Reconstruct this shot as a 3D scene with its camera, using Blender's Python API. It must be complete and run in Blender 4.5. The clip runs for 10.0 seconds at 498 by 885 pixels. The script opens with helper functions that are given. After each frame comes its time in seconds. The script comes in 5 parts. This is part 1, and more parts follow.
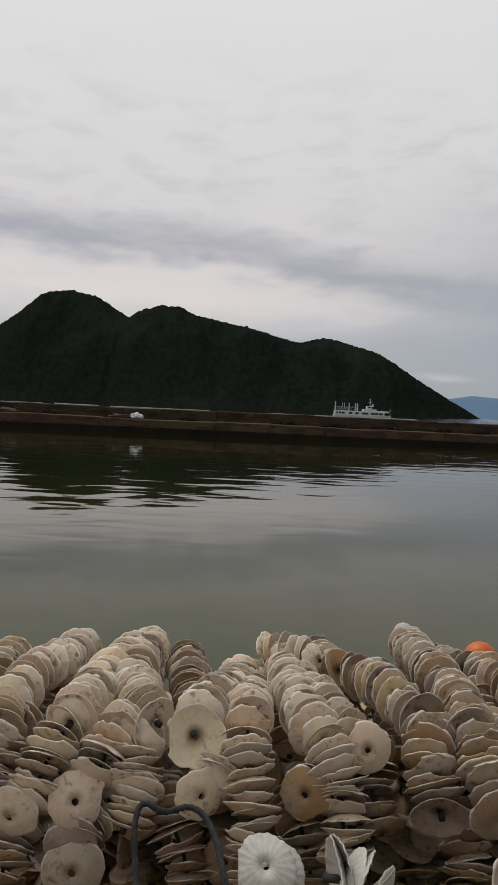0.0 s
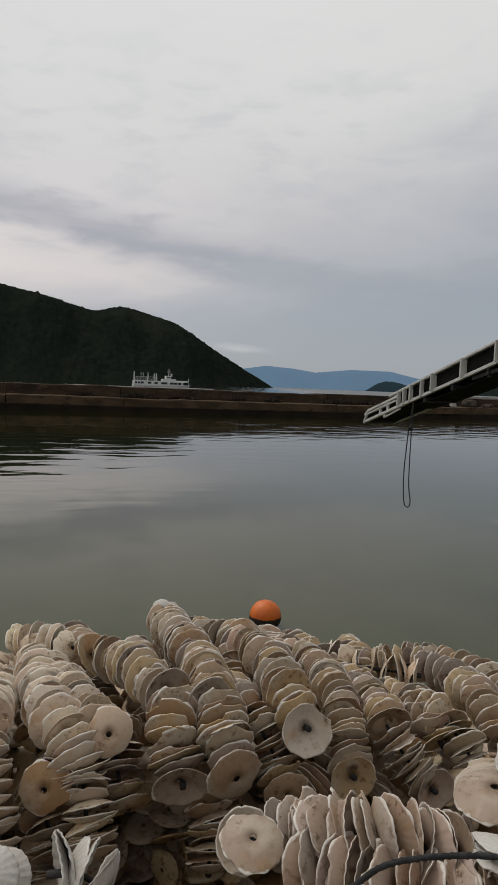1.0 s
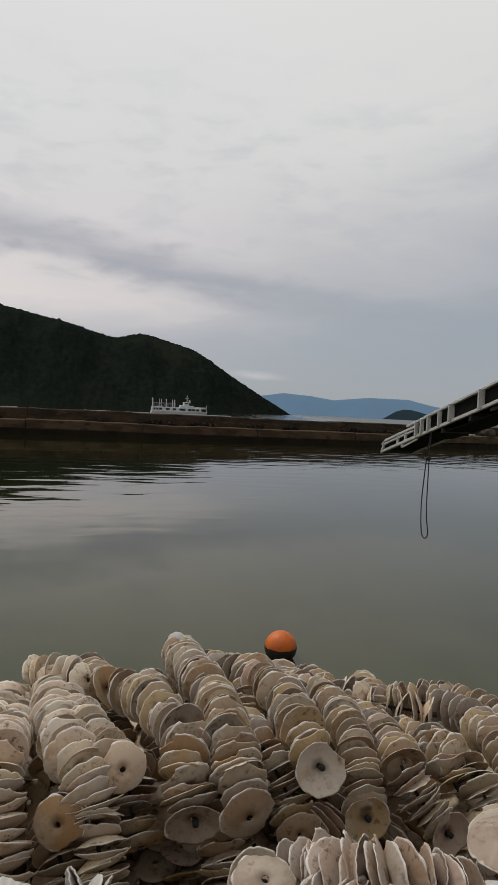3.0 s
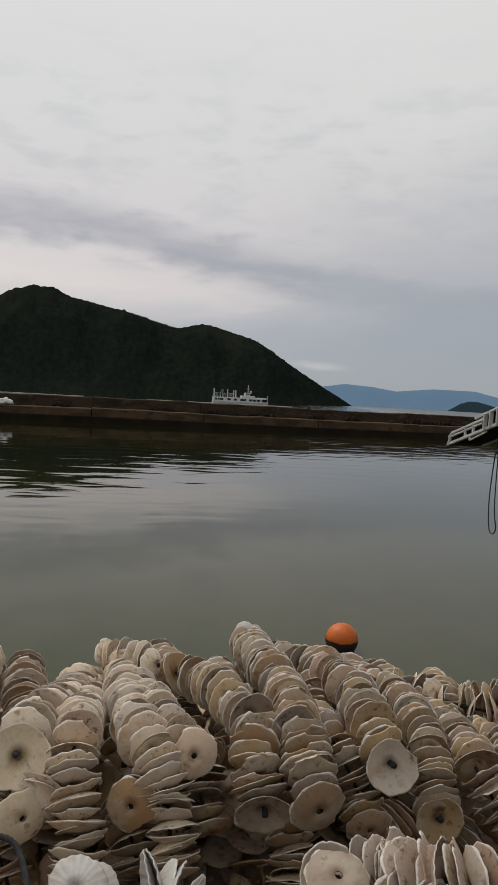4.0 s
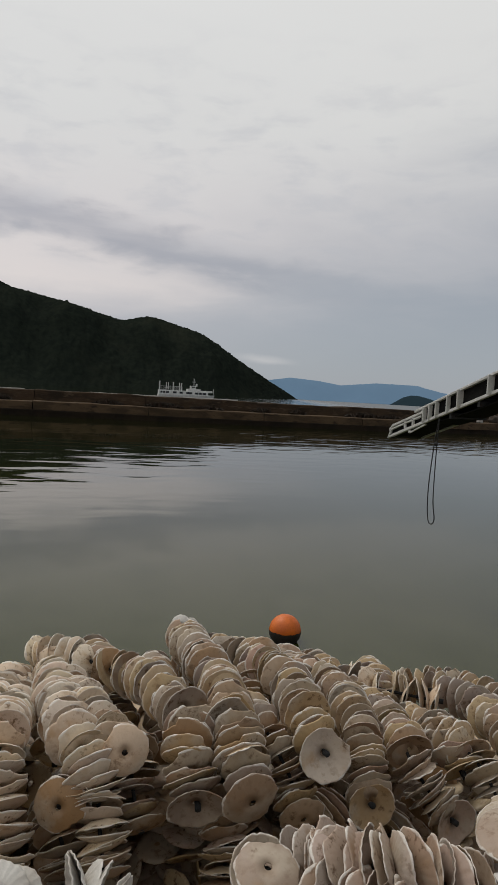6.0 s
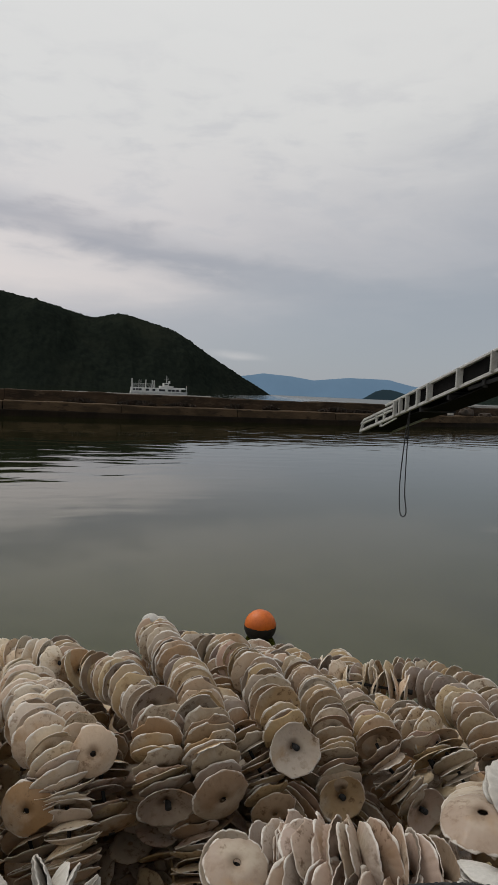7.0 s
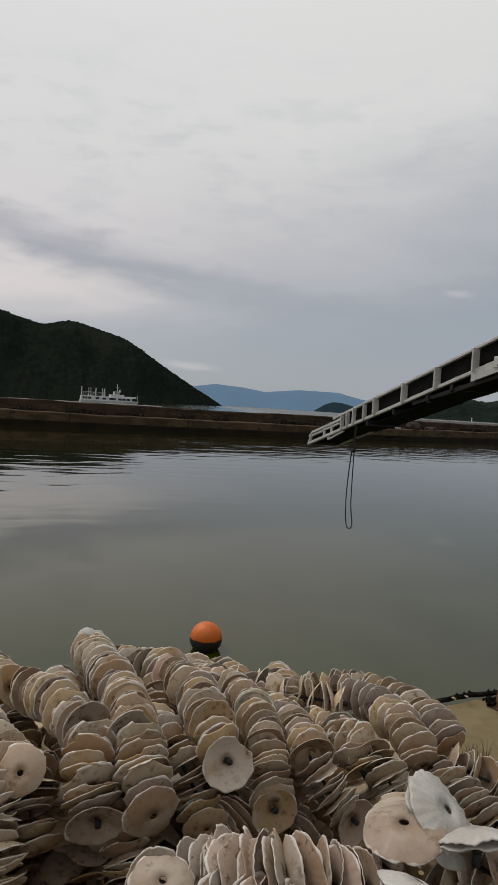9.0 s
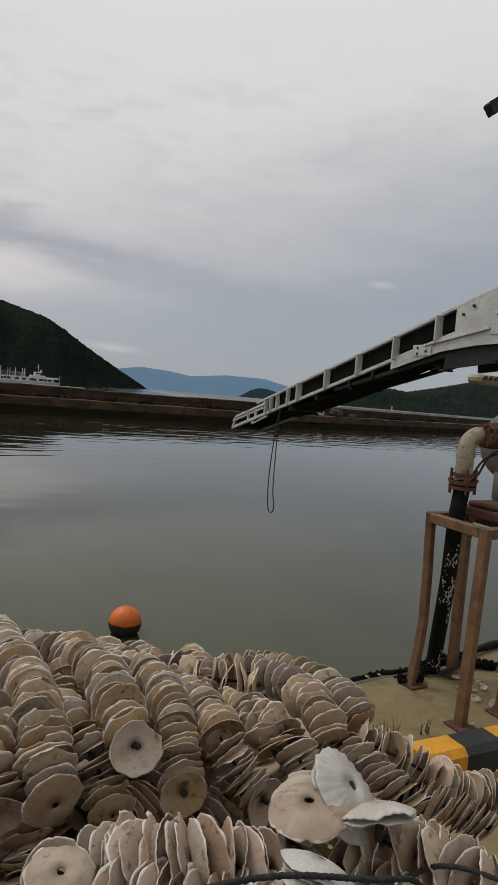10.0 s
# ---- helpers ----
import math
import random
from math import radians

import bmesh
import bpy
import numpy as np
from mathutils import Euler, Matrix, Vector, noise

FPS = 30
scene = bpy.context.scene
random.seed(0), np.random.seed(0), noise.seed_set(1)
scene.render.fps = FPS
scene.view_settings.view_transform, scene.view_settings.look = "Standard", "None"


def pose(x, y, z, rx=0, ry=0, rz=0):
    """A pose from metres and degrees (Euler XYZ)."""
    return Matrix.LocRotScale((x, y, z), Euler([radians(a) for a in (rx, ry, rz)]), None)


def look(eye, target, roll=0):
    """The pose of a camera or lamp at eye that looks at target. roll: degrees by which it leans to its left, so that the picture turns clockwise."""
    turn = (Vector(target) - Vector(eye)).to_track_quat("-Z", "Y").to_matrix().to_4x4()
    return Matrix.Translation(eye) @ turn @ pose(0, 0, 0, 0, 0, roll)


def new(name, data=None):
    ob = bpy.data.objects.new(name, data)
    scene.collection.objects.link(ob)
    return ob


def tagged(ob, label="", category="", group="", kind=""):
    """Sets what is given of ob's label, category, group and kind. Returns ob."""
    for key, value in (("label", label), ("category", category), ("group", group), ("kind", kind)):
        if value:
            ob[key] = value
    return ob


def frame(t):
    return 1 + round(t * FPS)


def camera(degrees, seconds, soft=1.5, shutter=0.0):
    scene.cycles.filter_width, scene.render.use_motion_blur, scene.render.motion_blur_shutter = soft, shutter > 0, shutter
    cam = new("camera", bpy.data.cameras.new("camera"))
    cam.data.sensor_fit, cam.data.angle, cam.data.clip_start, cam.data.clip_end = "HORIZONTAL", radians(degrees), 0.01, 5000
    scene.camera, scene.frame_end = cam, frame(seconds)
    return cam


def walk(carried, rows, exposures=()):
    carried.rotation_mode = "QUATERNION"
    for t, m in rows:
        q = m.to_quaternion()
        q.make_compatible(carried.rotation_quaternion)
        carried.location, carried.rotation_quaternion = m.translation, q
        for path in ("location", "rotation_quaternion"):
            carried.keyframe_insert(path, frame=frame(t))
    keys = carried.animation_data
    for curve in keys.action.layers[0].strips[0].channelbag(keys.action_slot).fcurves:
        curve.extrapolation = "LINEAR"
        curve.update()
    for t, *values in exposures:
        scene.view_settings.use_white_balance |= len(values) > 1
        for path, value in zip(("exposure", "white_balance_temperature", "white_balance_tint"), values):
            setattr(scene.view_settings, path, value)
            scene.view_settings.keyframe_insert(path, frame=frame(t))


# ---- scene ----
cam = camera(41.0, 10.0, soft=1.4)
PATH = [
    (0, (-0.065, 0.01, 2.276), (-0.048, 2.007, 2.172), 2.6),
    (0.5, (-0.018, -0.008, 2.288), (0.254, 1.971, 2.175), 1.6),
    (1, (0.055, 0.007, 2.307), (0.659, 1.906, 2.138), 2.2),
    (1.5, (0.11, -0.012, 2.319), (0.945, 1.8, 2.182), 2.0),
    (2, (0.113, -0.016, 2.319), (0.979, 1.783, 2.199), 2.1),
    (2.5, (0.082, -0.016, 2.329), (0.812, 1.844, 2.25), 2.2),
    (4, (0.028, 0.007, 2.325), (0.406, 1.967, 2.197), 3.1),
    (4.5, (0.033, 0.017, 2.318), (0.442, 1.971, 2.187), 3.3),
    (5, (0.044, 0.013, 2.321), (0.498, 1.957, 2.201), 2.8),
    (5.5, (0.049, 0.018, 2.319), (0.525, 1.956, 2.188), 3.1),
    (6, (0.057, 0.017, 2.32), (0.593, 1.939, 2.181), 3.3),
    (7.5, (0.083, 0.008, 2.325), (0.736, 1.893, 2.187), 2.8),
    (8, (0.089, 0.0, 2.331), (0.792, 1.87, 2.239), 3.6),
    (8.5, (0.089, -0.002, 2.333), (0.802, 1.864, 2.232), 3.7),
    (9, (0.097, -0.004, 2.331), (0.845, 1.848, 2.224), 3.5),
    (9.5, (0.102, 0.003, 2.329), (0.885, 1.84, 2.221), 4.0),
    (10, (0.13, 0.016, 2.316), (1.082, 1.769, 2.18), 4.8),
]
walk(cam, [(t, look(eye, target, roll)) for t, eye, target, roll in PATH])
scene.view_settings.exposure = 0.0

# ---- world and light ----


def nodes_of(tree):
    tree.nodes.clear()
    return tree.nodes, tree.links


def math_node(tree, op, a, b=None, clamp=False):
    n = tree.nodes.new("ShaderNodeMath")
    n.operation, n.use_clamp = op, clamp
    for slot, v in ((0, a), (1, b)):
        if v is None:
            continue
        if isinstance(v, (int, float)):
            n.inputs[slot].default_value = v
        else:
            tree.links.new(v, n.inputs[slot])
    return n.outputs[0]


def remap(tree, v, a, b, c=0.0, d=1.0):
    n = tree.nodes.new("ShaderNodeMapRange")
    n.interpolation_type = "SMOOTHSTEP"
    tree.links.new(v, n.inputs[0])
    for k, x in zip((1, 2, 3, 4), (a, b, c, d)):
        n.inputs[k].default_value = x
    return n.outputs[0]


def mix_rgb(tree, fac, a, b, kind="MIX"):
    n = tree.nodes.new("ShaderNodeMix")
    n.data_type, n.blend_type = "RGBA", kind
    for slot, v in ((0, fac), (6, a), (7, b)):
        if isinstance(v, (int, float)):
            n.inputs[slot].default_value = v
        elif isinstance(v, tuple):
            n.inputs[slot].default_value = (*v, 1)
        else:
            tree.links.new(v, n.inputs[slot])
    return n.outputs[2]


def noise_node(tree, vec, scale, detail=4.0, rough=0.55, distort=0.0):
    n = tree.nodes.new("ShaderNodeTexNoise")
    n.inputs["Scale"].default_value = scale
    n.inputs["Detail"].default_value = detail
    n.inputs["Roughness"].default_value = rough
    n.inputs["Distortion"].default_value = distort
    if vec is not None:
        tree.links.new(vec, n.inputs["Vector"])
    return n.outputs[0]


def stretch(tree, vec, s, loc=(0, 0, 0)):
    n = tree.nodes.new("ShaderNodeMapping")
    n.inputs["Scale"].default_value = s
    n.inputs["Location"].default_value = loc
    tree.links.new(vec, n.inputs["Vector"])
    return n.outputs[0]


SUN_EL, SUN_AZ = radians(56), radians(-35)
world = bpy.data.worlds.new("overcast_sky")
scene.world = world
world.use_nodes = True
wt = world.node_tree
nodes_of(wt)
sky = wt.nodes.new("ShaderNodeTexSky")
sky.sky_type, sky.sun_disc = "NISHITA", False
sky.sun_elevation, sky.sun_rotation = SUN_EL, SUN_AZ
tc = wt.nodes.new("ShaderNodeTexCoord").outputs["Generated"]
sep = wt.nodes.new("ShaderNodeSeparateXYZ")
wt.links.new(tc, sep.inputs[0])
sx, sy, sz = sep.outputs
az = math_node(wt, "ARCTAN2", sx, sy)
comb = wt.nodes.new("ShaderNodeCombineXYZ")
wt.links.new(az, comb.inputs[0])
wt.links.new(sz, comb.inputs[1])
flat = comb.outputs[0]
big = noise_node(wt, stretch(wt, flat, (1.4, 5.0, 1), (3.1, 0.4, 0)), 2.2, 5, 0.55, 0.6)
fine = noise_node(wt, stretch(wt, flat, (3.0, 9.0, 1), (0.3, 1.7, 0)), 3.5, 5, 0.55, 0.25)
wob = math_node(wt, "MULTIPLY", math_node(wt, "SUBTRACT", big, 0.5), 0.16)
wob2 = math_node(wt, "MULTIPLY", math_node(wt, "SUBTRACT", fine, 0.5), 0.05)
el = math_node(wt, "ADD", math_node(wt, "ADD", sz, wob), wob2)
# the darker, bluer cloud sheet that lies low and thickens eastwards
edge = math_node(wt, "ADD", math_node(wt, "MULTIPLY", az, 0.26), 0.085)
low = remap(wt, math_node(wt, "SUBTRACT", el, edge), 0.2, -0.14)
low = math_node(wt, "MULTIPLY", low, remap(wt, az, -0.2, 0.5, 0.0, 1.0))
# one long streak of cloud
line = math_node(wt, "SUBTRACT", 0.232, math_node(wt, "MULTIPLY", math_node(wt, "MAXIMUM", math_node(wt, "ADD", az, 0.05), 0.0), 0.17))
off = math_node(wt, "ABSOLUTE", math_node(wt, "SUBTRACT", math_node(wt, "ADD", sz, math_node(wt, "MULTIPLY", wob2, 1.3)), line))
streak = math_node(wt, "MULTIPLY", remap(wt, off, 0.045, 0.0, 0.0, 0.85), remap(wt, big, 0.2, 0.5, 0.55, 1.0))
streak = math_node(wt, "MULTIPLY", streak, remap(wt, az, 0.75, 0.2))
def sky_ramp(fac, stops):
    n = wt.nodes.new("ShaderNodeValToRGB")
    while len(n.color_ramp.elements) < len(stops):
        n.color_ramp.elements.new(0.5)
    for e, (p, c) in zip(n.color_ramp.elements, stops):
        e.position, e.color = p, (*c, 1)
    wt.links.new(fac, n.inputs[0])
    return n.outputs[0]


soft_el = math_node(wt, "ADD", sz, math_node(wt, "ADD", math_node(wt, "MULTIPLY", wob, 0.45), math_node(wt, "MULTIPLY", wob2, 0.6)))
bright = sky_ramp(soft_el, [(0.0, (0.33, 0.35, 0.40)), (0.10, (0.43, 0.42, 0.445)), (0.16, (0.66, 0.60, 0.575)), (0.24, (0.62, 0.585, 0.57)), (0.36, (0.645, 0.635, 0.612)), (0.55, (0.705, 0.70, 0.675)), (1.0, (0.69, 0.685, 0.66))])
wisp = math_node(wt, "MULTIPLY", remap(wt, sz, 0.5, 0.34), remap(wt, sz, 0.12, 0.26))
bright = mix_rgb(wt, math_node(wt, "MULTIPLY", remap(wt, fine, 0.45, 0.7, 0.0, 0.4), wisp), bright, (0.46, 0.46, 0.48))
cloud = mix_rgb(wt, streak, bright, (0.315, 0.315, 0.345))
cloud = mix_rgb(wt, low, cloud, (0.30, 0.325, 0.36))


def small_cloud(base, a, e, wide, thick, fac):
    u = remap(wt, math_node(wt, "ABSOLUTE", math_node(wt, "SUBTRACT", az, a)), wide, 0.0)
    h = math_node(wt, "ADD", math_node(wt, "SUBTRACT", sz, e), math_node(wt, "MULTIPLY", math_node(wt, "SUBTRACT", az, a), 0.07))
    h = math_node(wt, "ADD", h, math_node(wt, "MULTIPLY", math_node(wt, "SUBTRACT", fine, 0.5), 0.015))
    w = remap(wt, math_node(wt, "ABSOLUTE", h), thick, 0.0, 0.0, fac)
    return mix_rgb(wt, math_node(wt, "MULTIPLY", u, w), base, (0.60, 0.58, 0.58))


cloud = small_cloud(cloud, 0.288, 0.056, 0.06, 0.008, 0.4)
cloud = small_cloud(cloud, 0.672, 0.175, 0.03, 0.007, 0.35)
cloud = mix_rgb(wt, 0.01, cloud, sky.outputs[0], "ADD")
bg = wt.nodes.new("ShaderNodeBackground")
wt.links.new(cloud, bg.inputs[0])
bg.inputs[1].default_value = 1.0
wo = wt.nodes.new("ShaderNodeOutputWorld")
wt.links.new(bg.outputs[0], wo.inputs[0])

sun_data = bpy.data.lights.new("sun", "SUN")
sun_data.energy, sun_data.angle, sun_data.color = 1.2, radians(25), (1.0, 0.96, 0.9)
sun = new("sun", sun_data)
sun.matrix_world = look((0, 0, 50), (-50 * math.sin(SUN_AZ), -50 * math.cos(SUN_AZ), 50 - 50 * math.tan(SUN_EL)))

# ---- materials ----


def material(name, rough=0.6, metal=0.0):
    m = bpy.data.materials.new(name)
    m.use_nodes = True
    t = m.node_tree
    b = t.nodes["Principled BSDF"]
    b.inputs["Roughness"].default_value = rough
    b.inputs["Metallic"].default_value = metal
    return m, t, b


def bump(t, b, height, strength, dist):
    n = t.nodes.new("ShaderNodeBump")
    n.inputs["Strength"].default_value = strength
    n.inputs["Distance"].default_value = dist
    t.links.new(height, n.inputs["Height"])
    t.links.new(n.outputs[0], b.inputs["Normal"])
    return n


def coords(t, which="Object"):
    return t.nodes.new("ShaderNodeTexCoord").outputs[which]


def place_of(t):
    return t.nodes.new("ShaderNodeNewGeometry").outputs["Position"]


def worn(name, base, dark, scale, rough=0.7, metal=0.0, lo=0.4, hi=0.65, third=None, bump_d=0.004, bump_s=0.4, vec=None):
    """A surface of two or three tones in patches, with grain and relief."""
    m, t, b = material(name, rough, metal)
    v = place_of(t)
    if vec:
        v = stretch(t, v, vec)
    n1 = noise_node(t, v, scale, 6, 0.6)
    n2 = noise_node(t, v, scale * 9, 4, 0.6)
    c = mix_rgb(t, remap(t, n1, lo, hi), base, dark)
    if third:
        n3 = noise_node(t, stretch(t, v, (1, 1, 1), (7, 3, 1)), scale * 2.3, 5, 0.65)
        c = mix_rgb(t, remap(t, n3, 0.52, 0.66), c, third)
    c = mix_rgb(t, remap(t, n2, 0.3, 0.75, 0.0, 0.35), c, tuple(0.55 * x for x in base))
    t.links.new(c, b.inputs["Base Color"])
    t.links.new(remap(t, n2, 0.2, 0.8, max(0.05, rough - 0.12), min(1.0, rough + 0.15)), b.inputs["Roughness"])
    bump(t, b, n2, bump_s, bump_d)
    return m


def ramp(t, fac, stops, constant=False):
    n = t.nodes.new("ShaderNodeValToRGB")
    r = n.color_ramp
    r.interpolation = "CONSTANT" if constant else "LINEAR"
    while len(r.elements) < len(stops):
        r.elements.new(0.5)
    for e, (p, c) in zip(r.elements, stops):
        e.position, e.color = p, (*c, 1)
    t.links.new(fac, n.inputs[0])
    return n.outputs[0]


def shell_material(name, island=False, tones=None, gain=1.0):
    m, t, b = material(name, 0.55)
    if island:
        pick = t.nodes.new("ShaderNodeNewGeometry").outputs["Random Per Island"]
        v = place_of(t)
    else:
        pick = t.nodes.new("ShaderNodeObjectInfo").outputs["Random"]
        c0 = coords(t)
        add = t.nodes.new("ShaderNodeVectorMath")
        add.operation = "ADD"
        t.links.new(c0, add.inputs[0])
        cx = t.nodes.new("ShaderNodeCombineXYZ")
        t.links.new(math_node(t, "MULTIPLY", pick, 37.0), cx.inputs[0])
        t.links.new(math_node(t, "MULTIPLY", pick, 91.0), cx.inputs[1])
        t.links.new(cx.outputs[0], add.inputs[1])
        v = add.outputs[0]
    base = ramp(t, pick, tones or [(0.0, (0.72, 0.56, 0.32)), (0.12, (0.74, 0.70, 0.65)), (0.24, (0.62, 0.45, 0.40)), (0.36, (0.76, 0.64, 0.42)), (0.46, (0.50, 0.47, 0.48)),
                                   (0.56, (0.52, 0.33, 0.16)), (0.66, (0.70, 0.65, 0.60)), (0.78, (0.45, 0.37, 0.37)), (0.9, (0.76, 0.59, 0.35)), (1.0, (0.36, 0.27, 0.22))])
    n1 = noise_node(t, v, 14, 5, 0.6)
    n2 = noise_node(t, v, 60, 5, 0.65)
    n3 = noise_node(t, v, 170, 3, 0.6)
    c = mix_rgb(t, remap(t, n1, 0.52, 0.70, 0, 0.6), base, (0.52, 0.34, 0.17))
    c = mix_rgb(t, remap(t, noise_node(t, stretch(t, v, (1, 1, 1), (3, 9, 2)), 10, 4, 0.6), 0.48, 0.68, 0, 0.7), c, (0.74, 0.71, 0.66))
    c = mix_rgb(t, math_node(t, "MULTIPLY", remap(t, n2, 0.52, 0.66, 0, 0.85), remap(t, noise_node(t, stretch(t, v, (1, 1, 1), (5, 1, 8)), 9, 2, 0.5), 0.4, 0.6, 0.2, 1.0)), c, (0.20, 0.115, 0.055))
    c = mix_rgb(t, remap(t, n3, 0.35, 0.75, 0, 0.10), c, (0.3, 0.25, 0.2))
    if not island:
        far_out = t.nodes.new("ShaderNodeVectorMath")
        far_out.operation = "LENGTH"
        t.links.new(c0, far_out.inputs[0])
        rad = math_node(t, "ADD", far_out.outputs["Value"], math_node(t, "MULTIPLY", math_node(t, "SUBTRACT", n2, 0.5), 0.012))
        c = mix_rgb(t, remap(t, rad, 0.026, 0.006, 0, 0.75), c, (0.24, 0.145, 0.07))
    c = mix_rgb(t, 1.0, c, (0.59 * gain, 0.52 * gain, 0.43 * gain), "MULTIPLY")
    if not island:
        # pale worn rim; the bright lit edge is painted in as extra white
        c = mix_rgb(t, math_node(t, "MULTIPLY", remap(t, rad, 0.0505, 0.053, 0, 0.9), remap(t, n1, 0.35, 0.6, 0.35, 1.0)), c, (0.68, 0.64, 0.58))
    t.links.new(c, b.inputs["Base Color"])
    t.links.new(remap(t, n2, 0.3, 0.7, 0.4, 0.75), b.inputs["Roughness"])
    bump(t, b, mix_rgb(t, 0.5, n2, n3), 0.3, 0.0012)
    return m


M = {}
M["shell"] = shell_material("old_scallop_shell")
M["pale"] = shell_material("pale_scallop_shell", tones=[(0.0, (0.84, 0.76, 0.60)), (0.2, (0.86, 0.82, 0.76)), (0.4, (0.78, 0.67, 0.62)), (0.6, (0.84, 0.77, 0.62)), (0.8, (0.72, 0.68, 0.66)), (1.0, (0.68, 0.55, 0.44))], gain=1.28)
M["pink"] = shell_material("pinkish_scallop_shell", tones=[(0.0, (0.80, 0.66, 0.62)), (0.25, (0.84, 0.80, 0.80)), (0.5, (0.72, 0.60, 0.60)), (0.75, (0.84, 0.72, 0.62)), (1.0, (0.56, 0.38, 0.30))], gain=0.86)
M["clean"] = worn("clean_white_shell", (0.52, 0.495, 0.45), (0.42, 0.38, 0.33), 18, 0.45, bump_d=0.0012)
M["heap"] = shell_material("old_scallop_heap", True)
M["cord"] = worn("black_cord", (0.012, 0.012, 0.013), (0.03, 0.028, 0.025), 60, 0.75)
M["rope"] = worn("black_rope", (0.01, 0.01, 0.011), (0.03, 0.03, 0.03), 90, 0.85)
M["concrete"] = worn("quay_concrete", (0.22, 0.172, 0.085), (0.18, 0.135, 0.062), 1.6, 0.85, third=(0.13, 0.085, 0.04), bump_d=0.006)
M["break"] = worn("breakwater_concrete", (0.062, 0.040, 0.024), (0.026, 0.019, 0.013), 0.7, 0.9, third=(0.088, 0.062, 0.040), bump_d=0.08, vec=(0.7, 1, 2.2))
M["ledge"] = worn("ledge_concrete", (0.10, 0.066, 0.038), (0.050, 0.034, 0.020), 0.8, 0.9, third=(0.034, 0.024, 0.016), bump_d=0.08, vec=(0.7, 1, 2.2))
M["wet"] = worn("wet_weedy_concrete", (0.022, 0.015, 0.009), (0.012, 0.009, 0.006), 0.8, 0.85, bump_d=0.05)
M["cap"] = worn("pale_concrete_cap", (0.42, 0.40, 0.37), (0.3, 0.28, 0.25), 0.6, 0.85)
M["white"] = worn("white_paint", (0.66, 0.66, 0.64), (0.52, 0.51, 0.48), 1.5, 0.5)
M["alu"] = worn("weathered_aluminium", (0.60, 0.60, 0.57), (0.48, 0.48, 0.45), 6, 0.5, 0.15, third=(0.50, 0.48, 0.43), bump_d=0.001)
M["belt"] = worn("black_rubber", (0.007, 0.007, 0.007), (0.012, 0.011, 0.01), 8, 0.95)
M["darksteel"] = worn("dark_steel", (0.02, 0.02, 0.02), (0.035, 0.03, 0.027), 9, 0.6, 0.3)
M["rust"] = worn("rusty_brown_steel", (0.17, 0.088, 0.038), (0.10, 0.05, 0.024), 9, 0.75, third=(0.2, 0.105, 0.05), bump_d=0.002)
M["redrust"] = worn("red_rusted_iron", (0.11, 0.04, 0.022), (0.05, 0.022, 0.015), 25, 0.8, bump_d=0.003)
M["cream"] = worn("stained_cream_pipe", (0.33, 0.285, 0.2), (0.25, 0.19, 0.11), 9, 0.55, third=(0.17, 0.1, 0.05))
M["pump"] = worn("grey_green_pump_paint", (0.15, 0.145, 0.115), (0.11, 0.1, 0.075), 7, 0.55, third=(0.09, 0.06, 0.035))
M["tar"] = worn("barnacled_black_pipe", (0.007, 0.008, 0.008), (0.013, 0.013, 0.012), 12, 0.8)
M["barnacle"] = worn("barnacle_white", (0.5, 0.48, 0.43), (0.3, 0.28, 0.24), 50, 0.8)
M["mussel"] = worn("black_fouling", (0.007, 0.006, 0.005), (0.014, 0.011, 0.009), 30, 0.9, bump_d=0.01)
M["yellow"] = worn("yellow_kerb_paint", (0.68, 0.30, 0.012), (0.5, 0.2, 0.012), 5, 0.6, third=(0.6, 0.27, 0.02), bump_d=0.002)
M["black"] = worn("black_kerb_paint", (0.014, 0.014, 0.015), (0.028, 0.027, 0.026), 6, 0.6, bump_d=0.002)
M["orange"] = worn("orange_float_plastic", (0.64, 0.135, 0.004), (0.52, 0.10, 0.004), 7, 0.5, bump_d=0.001)
M["fouled"] = worn("fouled_float_underside", (0.022, 0.014, 0.01), (0.012, 0.01, 0.008), 25, 0.7, bump_d=0.004)
M["grass"] = worn("dry_green_grass", (0.07, 0.085, 0.03), (0.13, 0.11, 0.05), 20, 0.7)
M["weeds"] = worn("dark_weeds", (0.03, 0.022, 0.014), (0.05, 0.03, 0.018), 2, 0.9)
for k_ in ("break", "ledge", "wet", "mussel", "belt", "tar"):
    M[k_].node_tree.nodes["Principled BSDF"].inputs["Specular IOR Level"].default_value = 0.12
M["window"] = worn("dark_window", (0.02, 0.022, 0.025), (0.03, 0.03, 0.03), 1, 0.2)


def forest_material(name, a, b_, c_):
    m, t, b = material(name, 0.9)
    v = place_of(t)
    n1 = noise_node(t, v, 0.006, 5, 0.6)
    n2 = noise_node(t, v, 0.09, 5, 0.65)
    c = mix_rgb(t, remap(t, n2, 0.35, 0.65), a, b_)
    c = mix_rgb(t, remap(t, n1, 0.5, 0.7, 0, 0.7), c, c_)
    t.links.new(c, b.inputs["Base Color"])
    b.inputs["Specular IOR Level"].default_value = 0.0
    bump(t, b, n2, 0.45, 3.0)
    return m


M["forest"] = forest_material("dark_forest", (0.0095, 0.0125, 0.0102), (0.0145, 0.0185, 0.0138), (0.020, 0.0225, 0.016))
# far-shore mist put into the colour: paler, bluer greens than the near hill
M["forest_far"] = forest_material("forest_painted_mist", (0.018, 0.027, 0.023), (0.028, 0.037, 0.030), (0.03, 0.036, 0.03))


